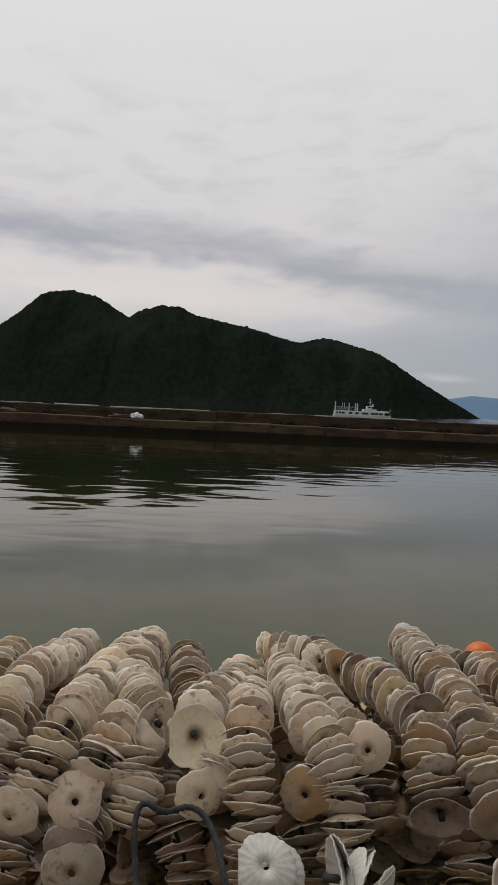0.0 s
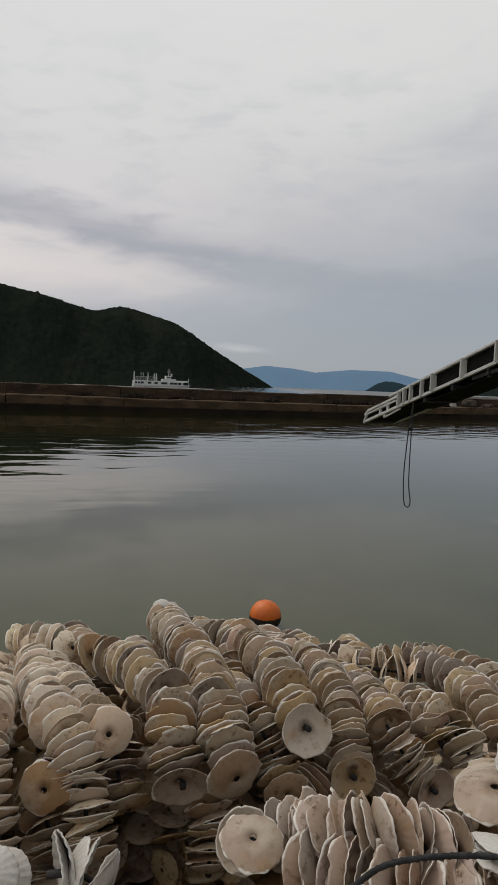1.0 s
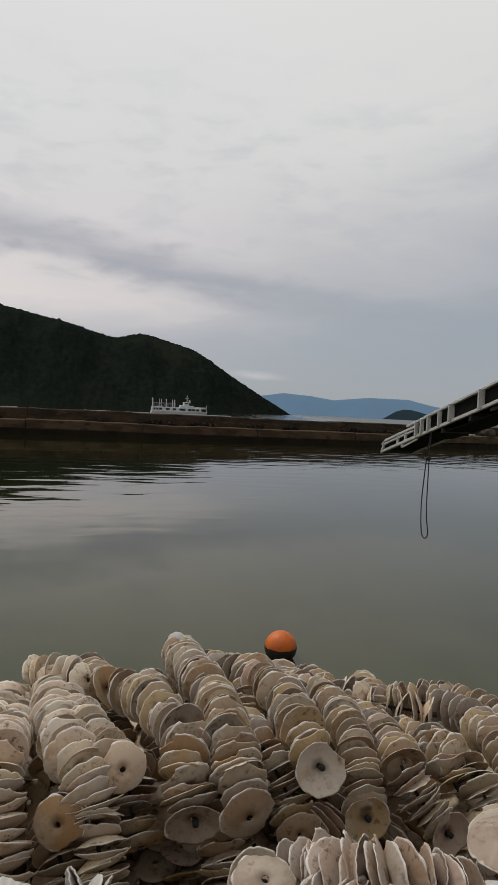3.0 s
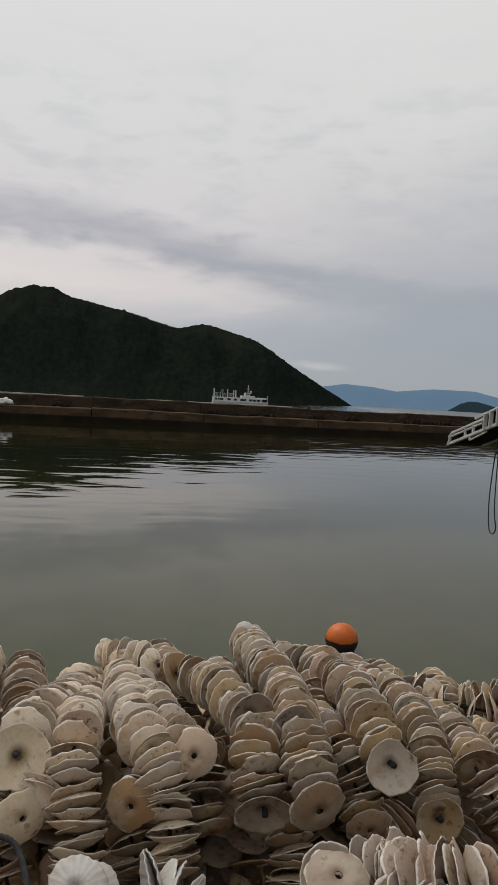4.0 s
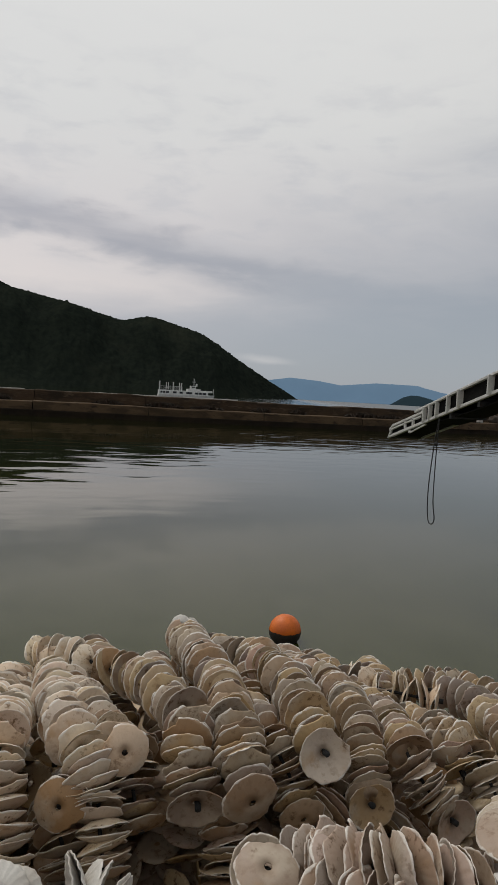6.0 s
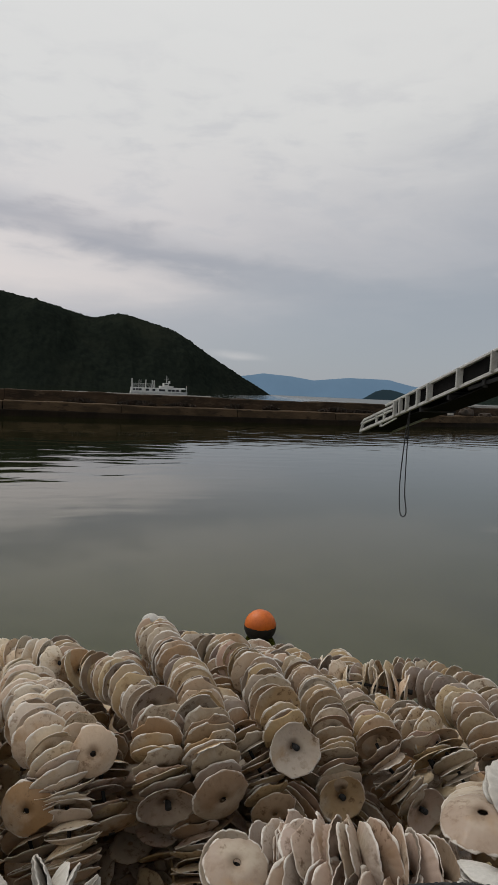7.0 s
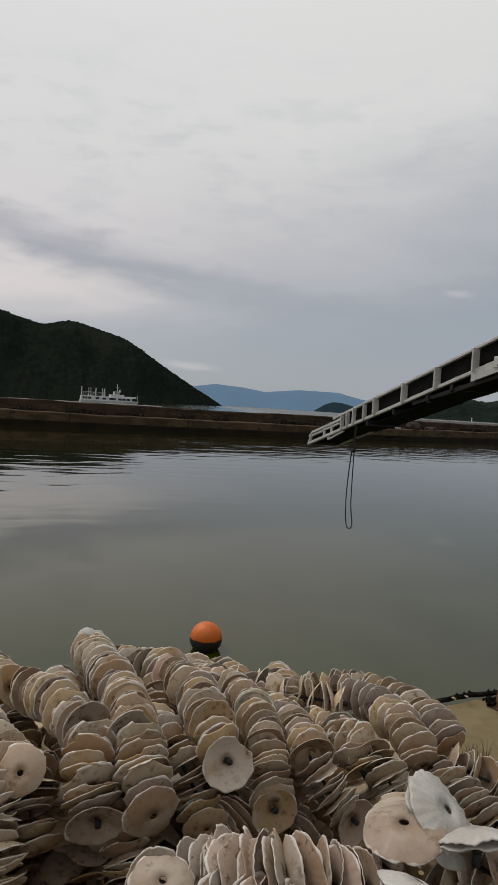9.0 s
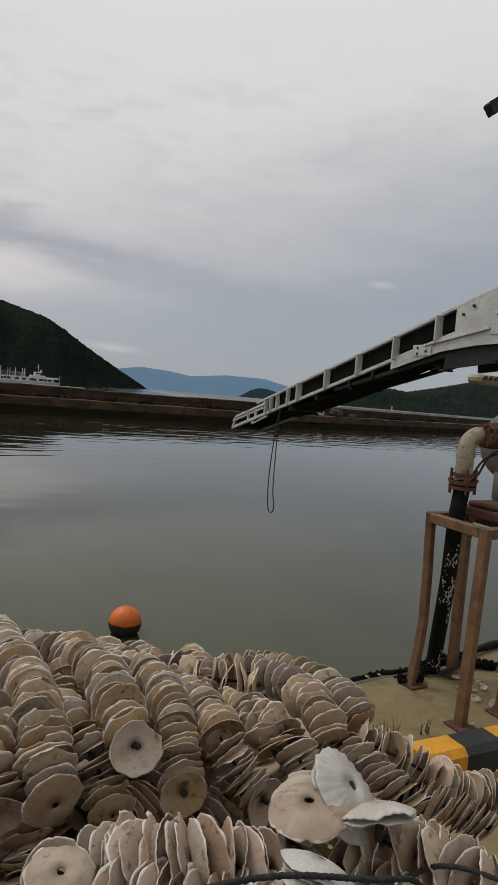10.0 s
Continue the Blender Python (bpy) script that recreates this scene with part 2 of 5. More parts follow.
# Distance haze put into the material: land given a bluish glow of its own.
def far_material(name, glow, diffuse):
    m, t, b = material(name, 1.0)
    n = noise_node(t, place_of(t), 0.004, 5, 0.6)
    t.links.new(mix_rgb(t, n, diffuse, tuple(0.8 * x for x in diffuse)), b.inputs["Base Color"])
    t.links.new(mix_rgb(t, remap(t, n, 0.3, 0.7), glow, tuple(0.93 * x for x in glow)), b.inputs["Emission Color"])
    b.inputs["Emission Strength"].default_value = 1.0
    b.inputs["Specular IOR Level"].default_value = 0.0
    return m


M["far"] = far_material("blue_distance_haze_glow", (0.10, 0.165, 0.24), (0.03, 0.04, 0.05))
M["islet"] = far_material("dark_distance_haze_glow", (0.016, 0.028, 0.036), (0.008, 0.012, 0.012))


def water_material():
    m, t, b = material("harbour_water", 0.03)
    b.inputs["IOR"].default_value = 1.31
    v = place_of(t)
    murk = noise_node(t, stretch(t, v, (0.12, 0.2, 1)), 1.0, 3, 0.5)
    s = t.nodes.new("ShaderNodeSeparateXYZ")
    t.links.new(v, s.inputs[0])
    deep = mix_rgb(t, murk, (0.007, 0.0085, 0.002), (0.011, 0.013, 0.003))
    # base colour turns to a paler olive from y 24 in to y 5
    t.links.new(mix_rgb(t, remap(t, s.outputs[1], 24, 5), deep, (0.031, 0.033, 0.003)), b.inputs["Base Color"])
    open_ = math_node(t, "MULTIPLY", remap(t, math_node(t, "SUBTRACT", s.outputs[1], math_node(t, "MULTIPLY", math_node(t, "MAXIMUM", s.outputs[0], -6.0), 0.85)), 8, 19, 0.11, 1.0), remap(t, s.outputs[1], 20, 40, 1.0, 0.2))
    near_wall = math_node(t, "MULTIPLY", remap(t, s.outputs[1], 22, 36, 0.0, 2.2), remap(t, s.outputs[0], 2, 16))
    open_ = math_node(t, "MAXIMUM", open_, near_wall)
    patch = remap(t, noise_node(t, stretch(t, v, (0.05, 0.09, 1), (4, 2, 0)), 1.0, 3, 0.5), 0.3, 0.65, 0.35, 1.0)
    swell = noise_node(t, stretch(t, v, (0.5, 0.95, 1)), 1.0, 1.5, 0.4, 0.4)
    chop = noise_node(t, stretch(t, v, (0.9, 2.4, 1), (1, 5, 0)), 1.0, 3, 0.5, 0.4)
    h = math_node(t, "ADD", math_node(t, "MULTIPLY", swell, 1.0), math_node(t, "MULTIPLY", chop, 0.12))
    h = math_node(t, "MULTIPLY", h, math_node(t, "MULTIPLY", open_, patch))
    bump(t, b, h, 1.0, 0.025)
    ruffled = remap(t, math_node(t, "SUBTRACT", s.outputs[0], math_node(t, "MULTIPLY", s.outputs[1], 0.33)), 0, 60)
    t.links.new(math_node(t, "ADD", math_node(t, "MULTIPLY", math_node(t, "MULTIPLY", ruffled, remap(t, s.outputs[1], 70, 260)), 0.25), 0.03), b.inputs["Roughness"])
    return m


M["water"] = water_material()

# ---- mesh helpers ----


def mesh_of(name, bm, mat, smooth=True):
    me = bpy.data.meshes.new(name)
    bm.normal_update()
    bm.to_mesh(me)
    bm.free()
    me.materials.append(M[mat])
    if smooth:
        for p in me.polygons:
            p.use_smooth = True
    return me


def part(name, bm, mat, parent=None, label="", smooth=False):
    ob = new(name, mesh_of(name, bm, mat, smooth))
    if parent:
        ob.parent = parent
    if label:
        ob["label"] = label
    return ob


def box(bm, lo, hi, bevel=0.0):
    """An upright box between two corners, with broken edges."""
    r = bmesh.ops.create_cube(bm, size=1)
    c = [(a + b) / 2 for a, b in zip(lo, hi)]
    s = [abs(b - a) for a, b in zip(lo, hi)]
    bmesh.ops.transform(bm, matrix=Matrix.Translation(c) @ Matrix.Diagonal((*s, 1)), verts=r["verts"])
    if bevel:
        ed = list({e for v in r["verts"] for e in v.link_edges})
        bmesh.ops.bevel(bm, geom=ed, offset=bevel, segments=1, affect="EDGES")
    return bm


def bar(bm, a, b, w, h, up=(0, 0, 1), bevel=0.0):
    """A square bar from a to b."""
    a, b = Vector(a), Vector(b)
    z = (b - a).normalized()
    x = Vector(up).cross(z)
    if x.length < 1e-3:
        x = Vector((1, 0, 0)).cross(z)
    x.normalize()
    y = z.cross(x)
    m = Matrix((x, y, z)).transposed().to_4x4()
    m.translation = (a + b) / 2
    r = bmesh.ops.create_cube(bm, size=1)
    bmesh.ops.transform(bm, matrix=m @ Matrix.Diagonal((w, h, (b - a).length, 1)), verts=r["verts"])
    if bevel:
        ed = list({e for v in r["verts"] for e in v.link_edges})
        bmesh.ops.bevel(bm, geom=ed, offset=bevel, segments=1, affect="EDGES")
    return bm


def spline(points, n):
    """n points evenly along a smooth line through the given ones."""
    P = [Vector(p) for p in points]
    if len(P) == 2:
        fine = [P[0].lerp(P[1], k / 40) for k in range(41)]
    else:
        fine = []
        Q = [2 * P[0] - P[1]] + P + [2 * P[-1] - P[-2]]
        for i in range(1, len(Q) - 2):
            a, b, c, d = Q[i - 1:i + 3]
            for k in range(16):
                s = k / 16
                fine.append(0.5 * (2 * b + (c - a) * s + (2 * a - 5 * b + 4 * c - d) * s * s + (3 * b - a - 3 * c + d) * s ** 3))
        fine.append(P[-1])
    acc = [0.0]
    for p, q in zip(fine, fine[1:]):
        acc.append(acc[-1] + (q - p).length)
    out, j = [], 0
    for k in range(n):
        want = acc[-1] * k / max(1, n - 1)
        while j < len(acc) - 2 and acc[j + 1] < want:
            j += 1
        s = (want - acc[j]) / max(1e-9, acc[j + 1] - acc[j])
        out.append(fine[j].lerp(fine[j + 1], min(1, max(0, s))))
    return out, acc[-1]


def tube(bm, points, radius, sides=8, n=None, twist=0.0):
    """A round tube along a smooth line; radius may be a list."""
    pts, _ = spline(points, n or max(4, 6 * len(points)))
    rings = []
    ref = Vector((0.3, 0.2, 1)).normalized()
    for i, p in enumerate(pts):
        tan = (pts[min(i + 1, len(pts) - 1)] - pts[max(i - 1, 0)]).normalized()
        x = ref.cross(tan)
        if x.length < 0.05:
            x = Vector((1, 0.1, 0)).cross(tan)
        x.normalize()
        y = tan.cross(x)
        r = radius if isinstance(radius, (int, float)) else radius[min(len(radius) - 1, int(i * len(radius) / len(pts)))]
        ring = []
        for k in range(sides):
            a = 2 * math.pi * k / sides
            rr = r * (1 + twist * math.cos(3 * (a + i * 0.9)))
            ring.append(bm.verts.new(p + rr * (math.cos(a) * x + math.sin(a) * y)))
        rings.append(ring)
    for r0, r1 in zip(rings, rings[1:]):
        for k in range(sides):
            bm.faces.new((r0[k], r0[(k + 1) % sides], r1[(k + 1) % sides], r1[k]))
    bm.faces.new(rings[0][::-1])
    bm.faces.new(rings[-1])
    return bm


def thing(name, at, label, category, group="", kind=""):
    e = new(name)
    e.empty_display_size = 0.1
    e.location = at
    return tagged(e, label, category, group, kind)


def under(parent, ob):
    """Hang a part, built in world places, under its thing."""
    ob.parent = parent
    ob.matrix_parent_inverse = Matrix.Translation(parent.location).inverted()
    return ob

# ---- water, hills and distance ----
bm = bmesh.new()
R = 4600
quads = [(-R, -60), (R, -60), (R, R), (-R, R)]
bm.faces.new([bm.verts.new((x, y, 0)) for x, y in quads])
tagged(part("water", bm, "water"), "calm grey-green harbour water with ripples", "water", kind="structure")


def ridge(name, mat, profile, y0, depth, rough, nx, ny, seed, label, crown=6.0):
    """A wooded hill: a skyline, a slope towards the viewer with spurs, and tree-sized unevenness."""
    xs = np.linspace(profile[0][0], profile[-1][0], nx)
    px, pz = zip(*profile)
    dense = np.interp(xs, px, pz)
    k = max(3, nx // 90)
    ker = np.hanning(k + 2)[1:-1]
    dense = np.convolve(np.pad(dense, k, mode="edge"), ker / ker.sum(), "same")[k:-k]
    bm = bmesh.new()
    grid = []
    for j in range(ny + 1):
        s = j / ny
        row = []
        for i, x in enumerate(xs):
            top = dense[i]
            up = s / 0.75 if s < 0.75 else 1 - (s - 0.75) * 1.6
            shape = math.sin(min(1, up) * math.pi / 2) ** 1.15
            v = Vector((x * 0.011 + seed, s * 2.2, 0.3))
            z = top * shape + rough * top * 0.16 * (noise.fractal(v, 1.0, 2.0, 3)) * math.sin(math.pi * min(1, s / 0.75))
            z += crown * min(1, top / 25) * (noise.noise((x * 0.13, s * 31, seed)) + 0.7 * noise.noise((x * 0.31, s * 60, seed + 3))) * 0.5
            reach = depth * min(1.0, max(top, 4.0) / 190)
            row.append(bm.verts.new((x, y0 - reach * (0.75 - s), max(-1.0, z) if s > 0.001 else -1.0)))
        grid.append(row)
    for r0, r1 in zip(grid, grid[1:]):
        for i in range(nx - 1):
            bm.faces.new((r0[i], r0[i + 1], r1[i + 1], r1[i]))
    return tagged(part(name, bm, mat, smooth=True), label, "hill", kind="structure")


ridge("island_hill", "forest", [(-1200, 20), (-900, 60), (-700, 100), (-553, 153), (-481, 206), (-425, 240), (-394, 244), (-337, 232), (-257, 182), (-229, 205), (-189, 213),
      (-65, 189), (25, 170), (114, 152), (167, 162), (228, 152), (290, 136), (359, 95), (451, 42), (520, 6), (532, -1)], 1500, 420, 1.0, 620, 70, 2.0,
      "dark green wooded island hill with three peaks", 7.0)


def polar(rows, y):
    return [(y * math.tan(a), (y / math.cos(a)) * e + 2.3) for a, e in rows]


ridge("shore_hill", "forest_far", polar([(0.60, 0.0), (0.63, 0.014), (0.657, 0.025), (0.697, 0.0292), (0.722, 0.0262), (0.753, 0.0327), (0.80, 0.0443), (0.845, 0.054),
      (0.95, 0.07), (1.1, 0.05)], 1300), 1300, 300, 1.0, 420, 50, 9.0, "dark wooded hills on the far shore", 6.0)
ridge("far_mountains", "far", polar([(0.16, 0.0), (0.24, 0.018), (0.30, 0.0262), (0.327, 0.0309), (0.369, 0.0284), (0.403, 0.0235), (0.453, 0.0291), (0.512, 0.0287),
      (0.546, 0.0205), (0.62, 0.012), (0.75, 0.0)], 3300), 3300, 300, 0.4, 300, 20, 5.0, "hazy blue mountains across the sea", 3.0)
ridge("islet", "islet", polar([(0.476, -0.001), (0.484, 0.004), (0.495, 0.011), (0.506, 0.0143), (0.518, 0.0138), (0.53, 0.0110), (0.552, 0.005), (0.57, -0.001)], 2400), 2400, 120, 0.5, 120, 20, 4.0,
      "small dark wooded islet in the sea", 4.0)

# ---- breakwater ----
BW = [(-60, 52.0), (25, 52.0), (36, 54.5), (67, 66.0), (130, 92.0)]


def along(x):
    return float(np.interp(x, [a for a, _ in BW], [b for _, b in BW]))


def run_block(bm, x0, x1, y_off, y_back, z0, z1, rag=0.0, seed=0):
    """One cast length of the breakwater, following its bend."""
    n = 6
    rings = []
    for i in range(n + 1):
        x = x0 + (x1 - x0) * i / n
        y = along(x)
        d = rag * noise.noise((x * 0.9, seed, z1))
        b = min(0.05, (z1 - z0) * 0.2)
        rings.append([bm.verts.new(p) for p in ((x, y + y_off + d * 0.5, z0), (x, y + y_off, z1 - b + d), (x, y + y_off + b, z1 + d), (x, y + y_back, z1 + d), (x, y + y_back, z0))])
    for r0, r1 in zip(rings, rings[1:]):
        for k in range(5):
            bm.faces.new((r0[k], r0[(k + 1) % 5], r1[(k + 1) % 5], r1[k]))
    bm.faces.new(rings[0])
    bm.faces.new(rings[-1][::-1])


breakwater = thing("breakwater", (0, 52, 0), "long brown weathered concrete breakwater with a lower ledge", "breakwater", kind="structure")
random.seed(4)
x = -58.0
while x < 128:
    L = random.uniform(6.5, 9.5)
    bm = bmesh.new()
    run_block(bm, x + 0.03, x + L - 0.03, -1.3, 1.9, 0.42, 1.06 + random.uniform(-0.05, 0.05), 0.12, x)
    under(breakwater, part("ledge_block", bm, "ledge"))
    bm = bmesh.new()
    run_block(bm, x + 0.02, x + L - 0.02, 0.9, 3.2, 1.0, 1.86 + random.uniform(-0.04, 0.04), 0.10, x + 3)
    under(breakwater, part("wall_block", bm, "break"))
    x += L
bm = bmesh.new()
run_block(bm, -60, 25, -1.36, 3.0, -1.2, 0.44, 0.05, 1)
run_block(bm, 25, 67, -1.36, 3.0, -1.2, 0.44, 0.05, 2)
run_block(bm, 67, 130, -1.36, 3.0, -1.2, 0.44, 0.05, 3)
under(breakwater, part("foot", bm, "wet", None, "dark wet weedy foot of the breakwater"))
for x0, x1, z in ((-15.5, -12.0, 1.95), (-60, -16.5, 1.93), (-11, -3, 1.92), (2, 8, 1.92), (9, 14, 1.93)):
    bm = bmesh.new()
    run_block(bm, x0, x1, 2.2, 2.7, 1.8, z, 0.02, x0)
    under(breakwater, part("coping", bm, "cap", None, "pale weathered coping"))
for x0, x1 in ((40, 50), (50.1, 60), (60.1, 72)):
    bm = bmesh.new()
    run_block(bm, x0, x1, 2.2, 2.9, 1.8, 2.13, 0.02, x0)
    under(breakwater, part("coping", bm, "cap", None, "pale weathered coping"))


def weed_clump(at, w, h, seed):
    rnd = random.Random(seed)
    bm = bmesh.new()
    for _ in range(int(50 * w)):
        x, y = rnd.uniform(-w / 2, w / 2), rnd.uniform(-0.3, 0.3)
        hh = h * rnd.uniform(0.3, 1.0) * (1 - (2 * x / w) ** 2 * 0.6)
        for _ in range(3):
            a, lean = rnd.uniform(0, 6.28), rnd.uniform(0.05, 0.25)
            base = Vector((x, y, 0))
            tip = base + Vector((lean * math.cos(a), lean * math.sin(a), hh))
            side = Vector((-math.sin(a), math.cos(a), 0)) * 0.05
            mid = base.lerp(tip, 0.6) + Vector((0, 0, 0.03))
            bm.faces.new([bm.verts.new(p) for p in (base - side, base + side, mid + side * 0.8, tip, mid - side * 0.8)])
    ob = part("weed_clump", bm, "weeds")
    ob.location = at
    return tagged(ob, "brown dead weeds growing on the breakwater ledge", "weeds", "weeds on the breakwater", "stuff")


random.seed(11)
for x, w in ((-20, 3), (-15.5, 2), (-9.5, 2.4), (-4.5, 1.5), (3.2, 2.2), (7.5, 3.0), (11.0, 2.6), (15.5, 1.6), (18.6, 1.4), (24.5, 3.2), (27.3, 2.6), (37.5, 1.6), (44, 3), (52, 4), (62, 3)):
    weed_clump((x, along(x) + 0.2, 1.04), w, random.uniform(0.35, 0.6), int(x * 10))


def rubble(at, size, mat, label, seed):
    """Washed-up bags and boxes: a lumpy, slumped bundle."""
    bm = bmesh.new()
    bmesh.ops.create_icosphere(bm, subdivisions=3, radius=1)
    for v in bm.verts:
        n = noise.noise(v.co * 1.7 + Vector((seed, 0, 0)))
        v.co = Vector((v.co.x * size[0], v.co.y * size[1], max(0, v.co.z + 0.5) * size[2])) * (1 + 0.45 * n)
        v.co.z = max(0, v.co.z)
    ob = part("sack", bm, mat, smooth=True)
    ob.location = at
    return tagged(ob, label, "sack", "debris on the breakwater")


rubble((-8.4, 51.6, 1.06), (0.5, 0.4, 0.28), "white", "pale slumped bag lying on the breakwater ledge", 1)
rubble((-9.6, 51.7, 1.06), (0.9, 0.4, 0.2), "weeds", "brown heap of net on the breakwater ledge", 2)
rubble((-18.6, 51.7, 1.06), (0.9, 0.4, 0.25), "weeds", "brown heap of net on the breakwater ledge", 7)
rubble((37.6, 54.6, 1.06), (0.35, 0.3, 0.3), "cap", "pale box abandoned on the breakwater ledge", 3)
rubble((40.6, 55.8, 1.06), (0.4, 0.3, 0.3), "cap", "pale bag abandoned on the breakwater ledge", 4)
rubble((40.1, 55.6, 1.06), (0.8, 0.4, 0.5), "weeds", "dark heap of gear on the breakwater ledge", 5)
rubble((43.0, 56.6, 1.06), (0.8, 0.4, 0.22), "weeds", "dark heap of gear on the breakwater ledge", 6)
for x, z0, h in ((54.2, 2.22, 0.42),):
    bm = bmesh.new()
    y = along(x) + 2.5
    tube(bm, [(x, y, 1.85), (x, y, z0 + h)], 0.07, 8, 4)
    tube(bm, [(x, y, 1.85), (x, y, 1.95)], 0.14, 8, 3)
    tagged(part("marker_post", bm, "white"), "short white marker post on the breakwater", "post")


# ---- passing ferry ----
def ferry():
    x0, y, L = 40.0, 300.0, 26.0
    f = thing("ferry", (x0, y, 0), "white passenger ferry with open stern deck and mast", "ship")
    bm = bmesh.new()
    outline = [(0, 2.6), (L * 0.7, 2.6), (L * 0.9, 1.6), (L, 0)]
    left = [(a, -b) for a, b in outline]
    ring = left + [(a, b) for a, b in outline[::-1][1:]]
    lo = [bm.verts.new((x0 + a - (0.8 if a > L * 0.8 else 0), y + b * 0.85, -0.5)) for a, b in ring]
    hi = [bm.verts.new((x0 + a, y + b, 1.0 + (0.5 if a > L * 0.85 else 0))) for a, b in ring]
    n = len(ring)
    for k in range(n):
        bm.faces.new((lo[k], lo[(k + 1) % n], hi[(k + 1) % n], hi[k]))
    bm.faces.new(hi)
    bm.faces.new(lo[::-1])
    under(f, part("hull", bm, "white"))
    for name, a, b, z0, z1, w in (("cabin", 0.2, 22.5, 0.95, 3.0, 2.3), ("upper_cabin", 13.0, 19.0, 3.0, 4.0, 2.0), ("bridge", 14.6, 16.9, 4.0, 5.4, 1.7), ("foredeck_cabin", 19.0, 24.6, 2.6, 3.4, 1.9)):
        bm = box(bmesh.new(), (x0 + a, y - w, z0), (x0 + b, y + w, z1), 0.12)
        ob = under(f, part(name, bm, "white"))
        if name == "cabin":
            for k, (p, q) in enumerate(((0.8, 1.7), (2.0, 2.9), (3.2, 4.6), (6.4, 8.0), (9.4, 10.8), (12.4, 15.2), (16.4, 18.0), (18.2, 19.6), (20.0, 21.6))):
                wbm = box(bmesh.new(), (x0 + p, y - w - 0.05, 1.6), (x0 + q, y - w + 0.2, 2.5))
                win = part("window", wbm, "window", ob)
        if name == "bridge":
            wbm = box(bmesh.new(), (x0 + a + 0.3, y - w - 0.05, 4.6), (x0 + b - 0.3, y - w + 0.2, 5.1))
            win = part("window", wbm, "window", ob)
    for a, w, top in ((0.35, 0.5, 6.8), (3.4, 0.16, 6.5), (4.3, 0.16, 6.5), (6.5, 0.4, 6.5), (9.3, 0.3, 6.4), (10.2, 0.45, 6.4)):
        bm = box(bmesh.new(), (x0 + a - w / 2, y - 2.0, 2.9), (x0 + a + w / 2, y - 1.6, top), 0.03)
        under(f, part("deck_post", bm, "white"))
    bm = bmesh.new()
    for k in range(26):
        xx = x0 + 0.6 + k * 0.4
        bar(bm, (xx, y - 2.2, 3.0), (xx, y - 2.2, 4.7), 0.06, 0.06)
    bar(bm, (x0 + 0.4, y - 2.2, 4.7), (x0 + 10.6, y - 2.2, 4.7), 0.1, 0.1)
    under(f, part("deck_rail", bm, "white"))
    bm = bmesh.new()
    tube(bm, [(x0 + 16.2, y, 5.3), (x0 + 16.2, y, 8.8)], 0.14, 6, 4)
    bar(bm, (x0 + 15.3, y, 7.2), (x0 + 17.1, y, 7.2), 0.15, 0.15)
    tube(bm, [(x0 + 17.4, y, 5.2), (x0 + 17.4, y, 6.4)], 0.4, 8, 4)
    under(f, part("mast", bm, "white"))
    bm = bmesh.new()
    tube(bm, [(x0 + 25.4, y, 1.2), (x0 + 25.4, y, 4.3)], 0.12, 6, 4)
    under(f, part("bow_staff", bm, "white"))


ferry()


# ---- float ----
def buoy():
    c = Vector((2.165, 5.91, 0.105))
    b = thing("mooring_float", c, "orange ball float, fouled dark below, on the water", "float")
    bm = bmesh.new()
    bmesh.ops.create_uvsphere(bm, u_segments=40, v_segments=28, radius=0.152)
    geo = bmesh.ops.bisect_plane(bm, geom=bm.verts[:] + bm.edges[:] + bm.faces[:], plane_co=(0, 0, 0.002), plane_no=(0, 0, 1), clear_inner=True)
    under(b, part("ball", bm, "orange", smooth=True)).location = c
    bm = bmesh.new()
    bmesh.ops.create_uvsphere(bm, u_segments=40, v_segments=28, radius=0.155)
    bmesh.ops.bisect_plane(bm, geom=bm.verts[:] + bm.edges[:] + bm.faces[:], plane_co=(0, 0, 0.008), plane_no=(0, 0, 1), clear_outer=True)
    for v in bm.verts:
        v.co *= 1 + 0.02 * noise.noise(v.co * 40)
        if v.co.z > -0.004:
            v.co.z += 0.012 * noise.noise(v.co * 25)
    under(b, part("fouled_underside", bm, "fouled", None, "dark weed and slime on the underside", True)).location = c


buoy()

# ---- quay ----
QZ = 0.85
bm = bmesh.new()
edge_pts = [(-9, 2.30), (-2, 2.45), (1.0, 2.62), (2.28, 2.73), (2.9, 2.80), (3.7, 2.92), (9, 3.4)]
top, low_ = [], []
for (xa, ya), (xb, yb) in zip(edge_pts, edge_pts[1:]):
    n = 14
    for k in range(n):
        x_ = xa + (xb - xa) * k / n
        y_ = ya + (yb - ya) * k / n + 0.018 * noise.noise((x_ * 5, 0, 0))
        top.append((x_, y_))
top.append(edge_pts[-1])
rows_y = [0.0, -0.03, -0.35, -0.8, -1.6, -8.0, -60.0]
grid = []
for x_, y_ in top:
    grid.append([bm.verts.new((x_, y_, -2.0)), bm.verts.new((x_, y_, QZ - 0.035))] +
                [bm.verts.new((x_, y_ + d - 0.03, QZ + (0.006 * noise.noise((x_ * 4, d * 4, 1)) if d > -1 else 0))) for d in rows_y])
for r0, r1 in zip(grid, grid[1:]):
    for k in range(len(r0) - 1):
        bm.faces.new((r0[k], r0[k + 1], r1[k + 1], r1[k]))
bm.normal_update()
tagged(part("quay", bm, "concrete", smooth=False), "stained tan concrete quay top", "quay", kind="structure")

